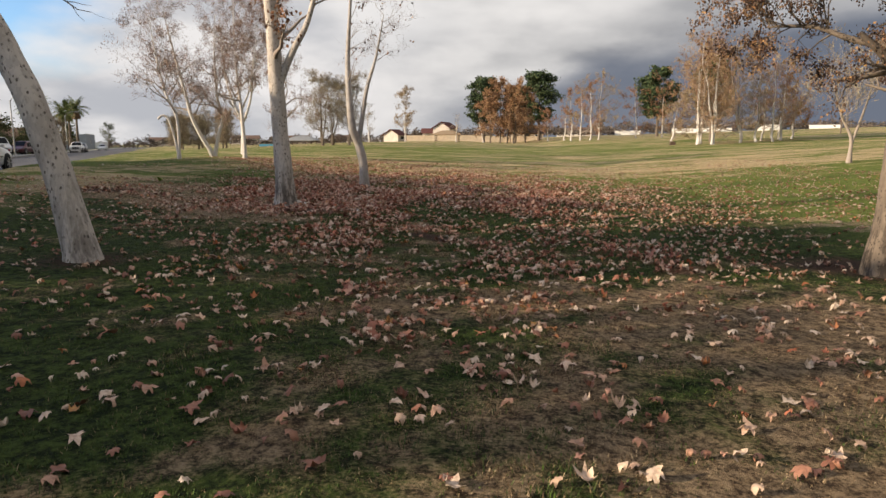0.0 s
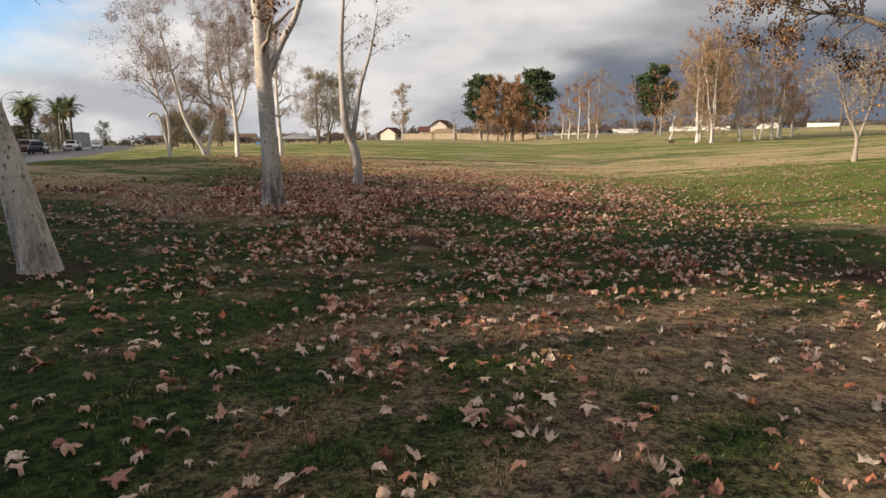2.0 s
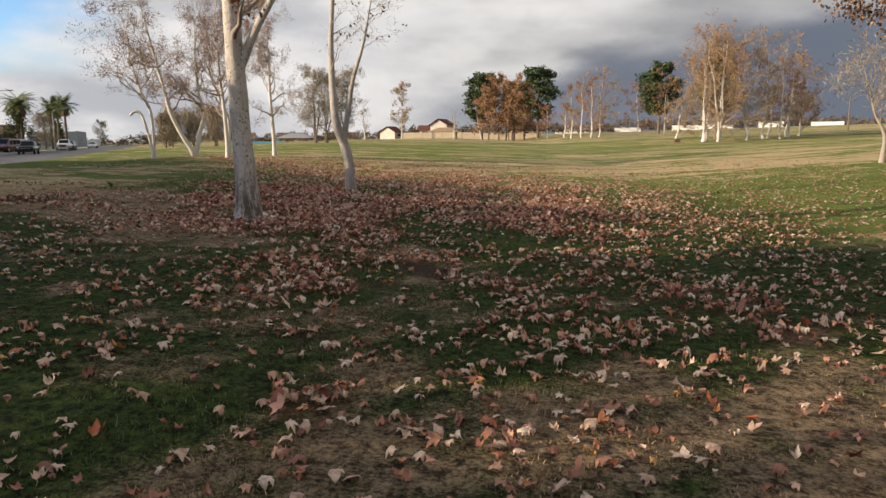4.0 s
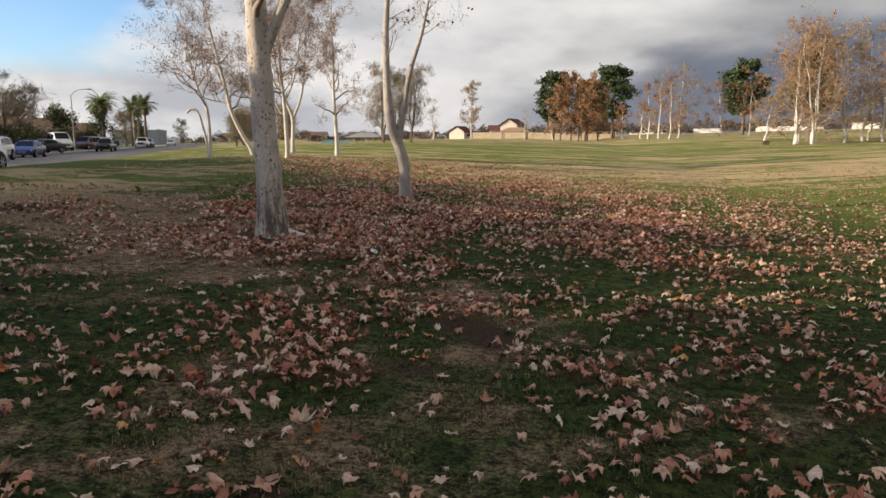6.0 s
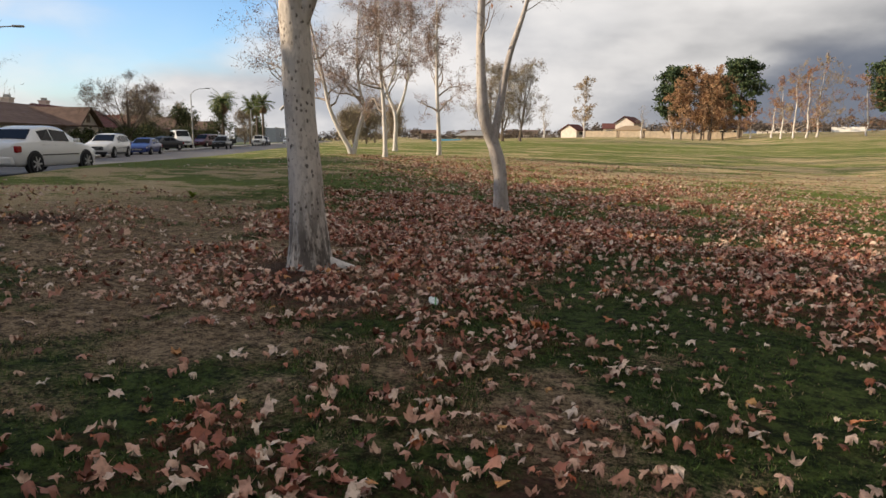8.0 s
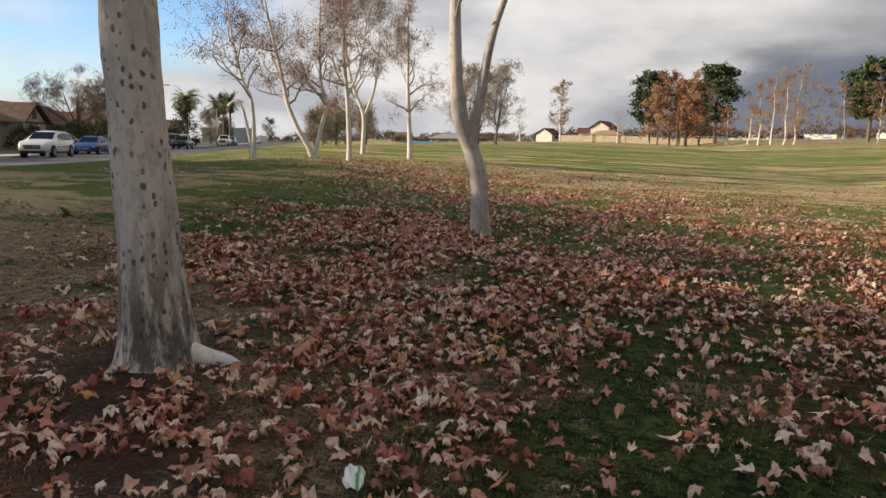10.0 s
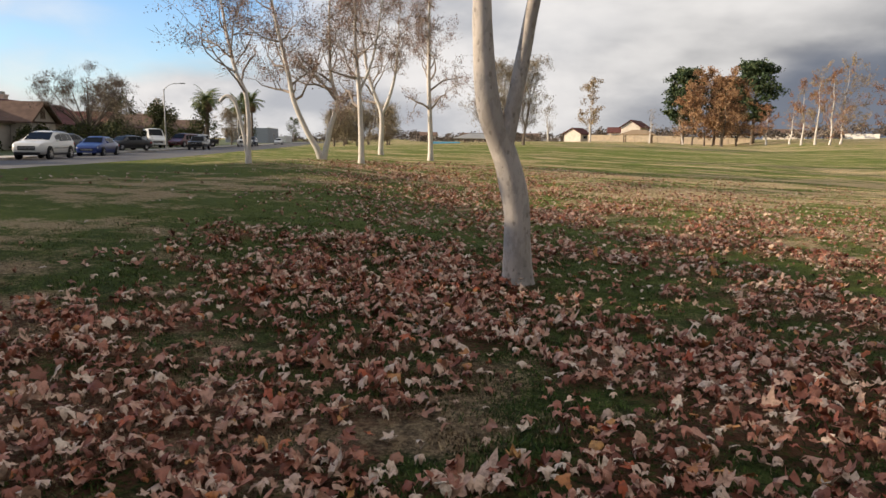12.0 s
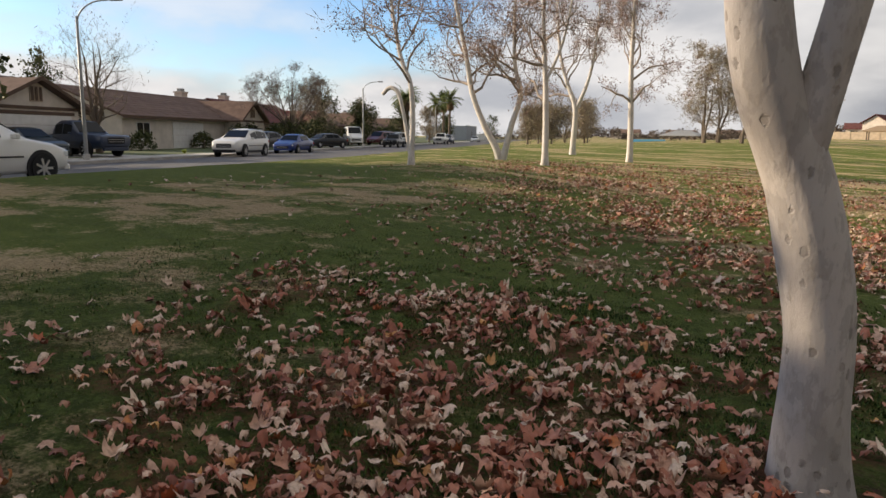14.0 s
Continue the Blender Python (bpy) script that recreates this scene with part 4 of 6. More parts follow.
# stations along a car: share of length, sill, belt, roof height (share of height), half width at belt and roof (share of half width)
CARS = {
    "sedan": ((0.0, 0.32, 0.55, 0.56, 0.80, 0.78), (0.03, 0.20, 0.63, 0.65, 0.92, 0.88), (0.16, 0.16, 0.67, 0.70, 0.98, 0.86), (0.26, 0.15, 0.68, 0.93, 1.0, 0.74), (0.36, 0.15, 0.67, 0.995, 1.0, 0.72), (0.52, 0.15, 0.66, 1.0, 1.0, 0.72), (0.60, 0.15, 0.65, 0.95, 1.0, 0.73), (0.74, 0.15, 0.63, 0.66, 0.99, 0.88), (0.88, 0.16, 0.56, 0.59, 0.95, 0.86), (0.97, 0.20, 0.48, 0.50, 0.86, 0.80), (1.0, 0.28, 0.42, 0.43, 0.72, 0.70)),
    "suv": ((0.0, 0.30, 0.58, 0.60, 0.84, 0.80), (0.02, 0.20, 0.63, 0.70, 0.93, 0.80), (0.09, 0.17, 0.64, 0.94, 0.97, 0.76), (0.20, 0.16, 0.64, 0.98, 1.0, 0.76), (0.38, 0.16, 0.63, 1.0, 1.0, 0.76), (0.53, 0.16, 0.62, 0.96, 1.0, 0.76), (0.72, 0.16, 0.61, 0.655, 1.0, 0.90), (0.86, 0.17, 0.58, 0.615, 0.97, 0.90), (0.965, 0.20, 0.52, 0.555, 0.90, 0.86), (1.0, 0.26, 0.42, 0.44, 0.76, 0.74)),
    "pickup": ((0.0, 0.30, 0.55, 0.56, 0.90, 0.88), (0.02, 0.26, 0.60, 0.61, 0.97, 0.95), (0.34, 0.24, 0.60, 0.61, 1.0, 0.96), (0.36, 0.22, 0.60, 0.93, 1.0, 0.80), (0.42, 0.22, 0.60, 1.0, 1.0, 0.79), (0.58, 0.22, 0.60, 0.98, 1.0, 0.79), (0.70, 0.22, 0.60, 0.64, 1.0, 0.92), (0.86, 0.22, 0.58, 0.61, 0.98, 0.92), (0.97, 0.25, 0.55, 0.60, 0.95, 0.92), (1.0, 0.30, 0.52, 0.56, 0.90, 0.88)),
    "van": ((0.0, 0.28, 0.55, 0.58, 0.88, 0.82), (0.02, 0.20, 0.56, 0.92, 0.96, 0.84), (0.06, 0.17, 0.57, 0.99, 0.99, 0.84), (0.40, 0.16, 0.56, 1.0, 1.0, 0.84), (0.62, 0.16, 0.54, 0.98, 1.0, 0.83), (0.80, 0.16, 0.52, 0.60, 0.99, 0.90), (0.92, 0.18, 0.46, 0.49, 0.94, 0.88), (1.0, 0.28, 0.38, 0.40, 0.80, 0.78)),
}
GLASS_AT = {"sedan": (2, 3, 6, 7, ((0.275, 0.40), (0.415, 0.60))), "suv": (1, 2, 5, 6, ((0.10, 0.21), (0.225, 0.40), (0.415, 0.585))), "pickup": (2, 3, 5, 6, ((0.37, 0.47), (0.485, 0.60))), "van": (0, 1, 4, 5, ((0.06, 0.30), (0.32, 0.50), (0.52, 0.66)))}


def car(kind, label, m, paint, length, width, height, group="parked cars"):
    """A parked car: lofted body, glass, lights and four wheels."""
    st = CARS[kind]
    root = thing("car", m, label, "car", group)
    hw = width / 2

    def station(u):
        for a, b in zip(st, st[1:]):
            if a[0] <= u <= b[0]:
                t = (u - a[0]) / (b[0] - a[0])
                return [p + (q - p) * t for p, q in zip(a, b)]

    def ring(s, grow=0.0):
        x, sill, belt, roof = (s[0] - 0.5) * length, s[1] * height, s[2] * height, s[3] * height
        wb, wr = hw * s[4] + grow, hw * s[5] + grow
        mid, half = (sill + belt) / 2, []
        half = [(wb * 0.86, sill), (wb * 0.97, sill + 0.08), (wb, mid), (wb * 0.985, belt - 0.03), (wb * 0.955, belt), (wr + (wb * 0.955 - wr) * 0.12, belt + (roof - belt) * 0.82), (wr * 0.86, roof - 0.012 + grow), (wr * 0.40, roof + 0.012 + grow)]
        return [(x, -y, z) for y, z in half] + [(x, y, z) for y, z in reversed(half)]

    v, f = [], []
    fine = []
    for a, b in zip(st, st[1:]):
        fine += [[p + (q - p) * k / 2 for p, q in zip(a, b)] for k in range(2)]
    fine.append(list(st[-1]))
    for s in fine:
        v += ring(s)
    n = 16
    for i in range(len(fine) - 1):
        for k in range(n):
            a, b = i * n + k, i * n + (k + 1) % n
            f.append((a, a + n, b + n, b))
    f += [tuple(range(n)), tuple(reversed(range((len(fine) - 1) * n, len(fine) * n)))]
    me = mesh_of("body", v, f, paint, True)
    body = child("body", me, root)
    r0, r1, w0, w1, sides = GLASS_AT[kind]

    def pane(name, quad):
        q = [Vector(p) for p in quad]
        nrm = (q[1] - q[0]).cross(q[3] - q[0]).normalized()
        mid = sum(q, Vector()) / 4
        if nrm.dot(mid - Vector((0, 0, height * 0.55))) < 0:
            nrm = -nrm
        out = [p + nrm * 0.012 for p in q] + [p - nrm * 0.02 for p in q]
        child(name, mesh_of(name, out, [(0, 1, 2, 3), (0, 4, 5, 1), (1, 5, 6, 2), (2, 6, 7, 3), (3, 7, 4, 0)], CARGLASS), root)

    for a, b in sides:
        sa, sb = station(a), station(b)
        for sgn in (-1, 1):
            quad = []
            for s, hi in ((sa, 0), (sb, 0), (sb, 1), (sa, 1)):
                top = (s[2] + (s[3] - s[2]) * 0.78) * height
                low = s[2] * height + 0.03
                wb, wr = hw * s[4] * 0.955, hw * s[5]
                wt = wr + (wb - wr) * 0.15
                quad.append(((s[0] - 0.5) * length, sgn * (wt if hi else wb * 0.992), top if hi else low))
            pane("side_window", quad)
    for name, lo, hi in (("rear_window", r0, r1), ("windscreen", w1, w0)):
        a, b = st[lo], st[hi]
        qa = ((a[0] - 0.5) * length, hw * a[5] * 0.86, a[3] * height)
        qb = ((b[0] - 0.5) * length, hw * b[5] * 0.86, b[3] * height)
        t0, t1 = 0.10, 0.92
        pa = [qa[i] + (qb[i] - qa[i]) * t0 for i in range(3)]
        pb = [qa[i] + (qb[i] - qa[i]) * t1 for i in range(3)]
        pane(name, [(pa[0], -pa[1], pa[2] + 0.01), (pa[0], pa[1], pa[2] + 0.01), (pb[0], pb[1], pb[2] + 0.01), (pb[0], -pb[1], pb[2] + 0.01)])
    rad = 0.215 * height if kind != "sedan" else 0.222 * height
    for u in (0.185, 0.80):
        for sgn in (-1, 1):
            w = child("wheel", None, root)
            bm = bmesh.new()
            bmesh.ops.create_cone(bm, cap_ends=True, segments=24, radius1=rad * 1.17, radius2=rad * 1.17, depth=0.03, matrix=Matrix.Translation(((u - 0.5) * length, sgn * (hw * 0.985), rad * 1.05)) @ Matrix.Rotation(radians(90), 4, "X"))
            part("wheel_arch", bm, DARKMETAL, root)
            c = Matrix.Translation(((u - 0.5) * length, sgn * (hw * 0.985 - 0.06), rad)) @ Matrix.Rotation(radians(90), 4, "X")
            bm = bmesh.new()
            bmesh.ops.create_cone(bm, cap_ends=True, segments=24, radius1=rad, radius2=rad, depth=0.22, matrix=c)
            bmesh.ops.bevel(bm, geom=[e for e in bm.edges if len(e.link_faces) == 2 and e.calc_face_angle(0) > 1], offset=0.03, segments=2, affect="EDGES")
            part("tyre", bm, RUBBER, w)
            bm = bmesh.new()
            face = Matrix.Translation(((u - 0.5) * length, sgn * (hw * 0.985 + 0.052), rad)) @ Matrix.Rotation(radians(90), 4, "X")
            bmesh.ops.create_cone(bm, cap_ends=True, segments=16, radius1=rad * 0.22, radius2=rad * 0.22, depth=0.03, matrix=face)
            for k in range(7):
                bmesh.ops.create_cube(bm, size=1, matrix=face @ Matrix.Rotation(2 * math.pi * k / 7, 4, "Z") @ Matrix.Translation((rad * 0.40, 0, 0)) @ Matrix.Diagonal((rad * 0.52, rad * 0.15, 0.022, 1)))
            part("rim", bm, CHROME, w)
    nose, tail = st[-2], st[1]
    for sgn in (-1, 1):
        x = (nose[0] - 0.5) * length
        part("headlight", box_bm(x - 0.14, x + 0.035, sgn * hw * 0.70 - 0.15, sgn * hw * 0.70 + 0.15, nose[2] * height - 0.14, nose[2] * height - 0.01, 0.03), CLEARLAMP, root)
        x = (tail[0] - 0.5) * length
        part("tail_light", box_bm(x - 0.08, x + 0.16, sgn * hw * 0.76 - 0.17, sgn * hw * 0.76 + 0.17, tail[2] * height - 0.26, tail[2] * height - 0.06, 0.04), REDLAMP, root)
        sm = station(0.64 if kind == "sedan" else 0.6)
        part("mirror", box_bm((sm[0] - 0.5) * length, (sm[0] - 0.5) * length + 0.12, sgn * hw * 1.0 - 0.02, sgn * (hw + 0.16), sm[2] * height + 0.01, sm[2] * height + 0.13, 0.03) if sgn > 0 else box_bm((sm[0] - 0.5) * length, (sm[0] - 0.5) * length + 0.12, -(hw + 0.16), -hw + 0.02, sm[2] * height + 0.01, sm[2] * height + 0.13, 0.03), paint, root)
        for a, b in sides[-2:]:
            sd = station((a + b) / 2)
            part("door_handle", box_bm((a - 0.5) * length + 0.02, (a - 0.5) * length + 0.16, sgn * hw * 0.985 - 0.012, sgn * hw * 0.985 + 0.02, sd[2] * height - 0.11, sd[2] * height - 0.08, 0.008), paint, root)
        y = sgn * hw * 1.0
        part("side_moulding", box_bm(-0.24 * length, 0.20 * length, y - 0.012, y + 0.014, 0.40 * height - 0.02, 0.40 * height + 0.015, 0.006), DARKMETAL, root)
    x = 0.5 * length
    low, high = {"sedan": (0.27, 0.38), "suv": (0.33, 0.47), "pickup": (0.36, 0.54), "van": (0.27, 0.36)}[kind]
    part("grille", box_bm(x - 0.12, x + 0.02, -hw * 0.52, hw * 0.52, low * height, high * height, 0.02), RUBBER, root)
    for k in range(2):
        z = height * (low + (high - low) * (k + 1) / 3)
        part("grille_bar", box_bm(x + 0.018, x + 0.032, -hw * 0.48, hw * 0.48, z - 0.012, z + 0.012, 0.004), CHROME, root)
    part("bumper", box_bm(x - 0.16, x + 0.02, -hw * 0.76, hw * 0.76, 0.17 * height, 0.27 * height, 0.04), DARKMETAL if kind == "suv" else paint, root)
    x = -0.5 * length
    part("bumper", box_bm(x - 0.04, x + 0.16, -hw * 0.80, hw * 0.80, 0.22 * height, 0.38 * height, 0.05), paint, root)
    part("number_plate", box_bm(x - 0.055, x - 0.03, -0.16, 0.16, 0.46 * height, 0.56 * height, 0.005), WHITEPAINT, root)
    if kind == "suv":
        part("lower_intake", box_bm(0.5 * length - 0.12, 0.5 * length + 0.025, -hw * 0.62, hw * 0.62, 0.16 * height, 0.25 * height, 0.03), RUBBER, root)
        for sgn in (-1, 1):
            y = sgn * hw * 0.985
            part("sill_cladding", box_bm(-0.22 * length, 0.20 * length, y - 0.03, y + 0.015, 0.15 * height, 0.23 * height, 0.01), DARKMETAL, root)
        for sgn in (-1, 1):
            y = sgn * hw * 0.70
            part("roof_rail", box_bm(-0.38 * length, 0.05 * length, y - 0.02, y + 0.02, height * 0.99, height * 1.025, 0.01), DARKMETAL, root)
    return root


def parked(kind, label, paint, along, lat, turn, size):
    x, y, z = street(along, lat)
    return car(kind, label, pose(x, y, z, 0, 0, HEADING + turn), paint, *size)


WHITE = mat_paint("white_car_paint", (0.72, 0.71, 0.68))
BLUE = mat_paint("blue_car_paint", (0.010, 0.034, 0.17))
NAVY = mat_paint("navy_car_paint", (0.020, 0.032, 0.065))
TEAL = mat_paint("dark_teal_paint", (0.018, 0.030, 0.036))
BLACK = mat_paint("black_car_paint", (0.014, 0.015, 0.018))
MAROON = mat_paint("maroon_car_paint", (0.085, 0.012, 0.020))
SILVER = mat_paint("silver_car_paint", (0.42, 0.43, 0.44))
parked("sedan", "white sedan parked at the kerb by the turf", WHITE, 28.9, 7.3, -9, (4.53, 1.70, 1.48))
parked("suv", "white sport utility car parked across the street", WHITE, 58.6, 15.3, 180, (4.85, 1.92, 1.76))
parked("sedan", "deep blue sedan parked behind the white one", BLUE, 67.6, 15.3, 180, (4.6, 1.78, 1.45))
parked("pickup", "navy pickup truck parked in a driveway", NAVY, 50.6, 20.8, -106, (5.6, 2.0, 1.9))
parked("sedan", "dark teal sedan parked in a driveway", TEAL, 47.0, 21.2, -104, (4.7, 1.8, 1.5))
parked("sedan", "black sedan parked before a dark hedge", BLACK, 82.5, 17.9, 150, (4.8, 1.8, 1.42))
parked("sedan", "dark hatchback parked behind the white car", BLACK, 70.5, 18.9, 170, (4.4, 1.8, 1.5))
parked("van", "white camper van parked in a driveway", WHITE, 99.0, 20.0, 205, (5.4, 2.0, 2.3))
parked("van", "maroon minivan parked before the houses", MAROON, 107.0, 18.6, 165, (4.9, 1.95, 1.8))
parked("pickup", "black pickup truck parked on the street", BLACK, 98.0, 14.6, 180, (4.6, 1.8, 1.62))
parked("van", "silver minivan parked in a driveway", SILVER, 113.5, 18.4, 165, (4.8, 1.9, 1.75))
parked("pickup", "dark pickup truck in a driveway far up the street", BLACK, 118.0, 19.0, 120, (5.3, 1.9, 1.8))
parked("pickup", "white pickup truck parked far up the street", WHITE, 134.0, 14.9, 180, (5.4, 1.95, 1.9))
parked("suv", "dark sport utility car parked far up the street", NAVY, 143.0, 15.2, 180, (4.7, 1.9, 1.7))
parked("sedan", "small white sedan parked far up the street", WHITE, 183.0, 14.8, 180, (4.5, 1.8, 1.45))


def street_lamp(along, lat):
    x, y, z = street(along, lat)
    root = thing("street_lamp", pose(x, y, z, 0, 0, HEADING - 90), "tall grey steel street lamp with a curved arm", "street lamp", "street lamps")
    s = Shape()
    s.tube([(0, 0, -0.02), (0, 0, 0.25), (0, 0, 0.26)], [0.17, 0.16, 0.13], 12)
    child("base", s.mesh("base", CONCRETE), root)
    s = Shape()
    s.tube([(0, 0, 0.2), (0, 0, 3.2), (0, 0, 6.6)], [0.10, 0.085, 0.06], 10)
    child("pole", s.mesh("pole", STEEL), root)
    s = Shape()
    s.tube([tuple(q[:3]) for q in smooth_line([(0, 0, 6.4, 0), (0.28, 0, 6.85, 0), (0.9, 0, 7.2, 0), (1.9, 0, 7.3, 0)], 5)], [0.035] * 16, 8)
    child("arm", s.mesh("arm", STEEL), root)
    part("lamp_head", box_bm(1.75, 2.35, -0.12, 0.12, 7.24, 7.36, 0.04), STEEL, root)


for a in (46.4, 94.2, 142.0):
    street_lamp(a, 17.35)


def gable(name, x0, x1, y0, y1, z, rise, material, parent, over=0.45, thick=0.14, axis="x", hip=0.0):
    """A pitched roof with thickness and eaves over the given rectangle, ridge along axis."""
    x0, x1, y0, y1 = x0 - over, x1 + over, y0 - over, y1 + over
    if axis == "x":
        my, ends = (y0 + y1) / 2, hip * (x1 - x0) / 2
        base = [(x0, y0), (x1, y0), (x1, y1), (x0, y1)]
        ridge = [(x0 + ends, my), (x1 - ends, my)]
        order = ((0, 1, 5, 4), (2, 3, 4, 5), (1, 2, 5), (3, 0, 4))
    else:
        mx, ends = (x0 + x1) / 2, hip * (y1 - y0) / 2
        base = [(x0, y0), (x1, y0), (x1, y1), (x0, y1)]
        ridge = [(mx, y0 + ends), (mx, y1 - ends)]
        order = ((1, 2, 5, 4), (3, 0, 4, 5), (0, 1, 4), (2, 3, 5))
    top = [(*p, z) for p in base] + [(*p, z + rise) for p in ridge]
    low = [(p[0], p[1], p[2] - thick) for p in top]
    f = []
    for k, q in enumerate(order):
        if k < 2 or hip:
            f.append(q), f.append(tuple(6 + i for i in reversed(q)))
    for a, b in ((0, 1), (1, 2), (2, 3), (3, 0)):
        if hip or (axis == "x" and (a, b) in ((0, 1), (2, 3))) or (axis == "y" and (a, b) in ((1, 2), (3, 0))):
            f.append((a, b, 6 + b, 6 + a))
    if not hip:
        rims = ((0, 4), (3, 4), (1, 5), (2, 5)) if axis == "x" else ((0, 4), (1, 4), (2, 5), (3, 5))
        f += [(a, b, 6 + b, 6 + a) for a, b in rims]
    return child(name, mesh_of(name, top + low, f, material), parent)


def window(parent, x, y, z, w, h, facing, divided=True, frame_mat=None):
    """A window on a wall: recess pane, frame bars and a sill; facing is the outward direction -y, +x or -x."""
    fr = frame_mat or WHITEPAINT
    root = child("window", None, parent)
    turn = {"-y": 0, "+x": 90, "-x": -90, "+y": 180}[facing]
    root.matrix_basis = pose(x, y, z, 0, 0, turn)
    part("pane", box_bm(-w / 2, w / 2, -0.015, 0.02, -h / 2, h / 2), PANE, root)
    bm = bmesh.new()
    for a, b, c, d in ((-w / 2 - 0.06, w / 2 + 0.06, h / 2, h / 2 + 0.06), (-w / 2 - 0.06, w / 2 + 0.06, -h / 2 - 0.06, -h / 2), (-w / 2 - 0.06, -w / 2, -h / 2, h / 2), (w / 2, w / 2 + 0.06, -h / 2, h / 2)):
        box_bm(a, b, -0.05, 0.02, c, d, 0.0, bm)
    if divided:
        box_bm(-0.025, 0.025, -0.04, 0.02, -h / 2, h / 2, 0.0, bm)
    part("frame", bm, fr, root)
    part("sill", box_bm(-w / 2 - 0.1, w / 2 + 0.1, -0.10, 0.02, -h / 2 - 0.12, -h / 2 - 0.062), fr, root)


def walls(parent, x0, x1, y0, y1, h, material, gables="", rise=1.6):
    """Outer walls as a shell of four slabs, with gable ends where named."""
    t = 0.2
    for a, b, c, d in ((x0, x1, y0, y0 + t), (x0, x1, y1 - t, y1), (x0, x0 + t, y0 + t, y1 - t), (x1 - t, x1, y0 + t, y1 - t)):
        part("wall", box_bm(a, b, c, d, -0.3, h), material, parent)
    for g in gables.split():
        mx, my = (x0 + x1) / 2, (y0 + y1) / 2
        if g in ("-y", "+y"):
            ys = (y0, y0 + t) if g == "-y" else (y1 - t, y1)
            v = [(x, y, z) for y in ys for x, z in ((x0, h), (x1, h), (mx, h + rise))]
        else:
            xs = (x0, x0 + t) if g == "-x" else (x1 - t, x1)
            v = [(x, y, z) for x in xs for y, z in ((y0, h), (y1, h), (my, h + rise))]
        child("gable_wall", mesh_of("gable_wall", v, [(0, 1, 2), (5, 4, 3), (0, 3, 4, 1), (1, 4, 5, 2), (2, 5, 3, 0)], material), parent)


def roof_courses(parent, x0, x1, y0, y1, z, rise, material, over=0.45, axis="x", rows=11):
    """Overlapping courses of shingle on both slopes, each a thin board proud of the one below."""
    if axis == "x":
        half = (y1 - y0) / 2 + over
        my = (y0 + y1) / 2
        for side in (-1, 1):
            for k in range(rows):
                a, b = 1 - k / rows, 1 - (k + 1.12) / rows
                ya, yb = my + side * half * a, my + side * half * max(0, b)
                za, zb = z + rise * (1 - a) + 0.035, z + rise * (1 - max(0, b)) + 0.012
                v = [(x0 - over, ya, za), (x1 + over, ya, za), (x1 + over, yb, zb), (x0 - over, yb, zb), (x0 - over, ya, za - 0.03), (x1 + over, ya, za - 0.03)]
                child("shingle_course", mesh_of("shingle_course", v, [(0, 1, 2, 3), (4, 5, 1, 0)], material), parent)


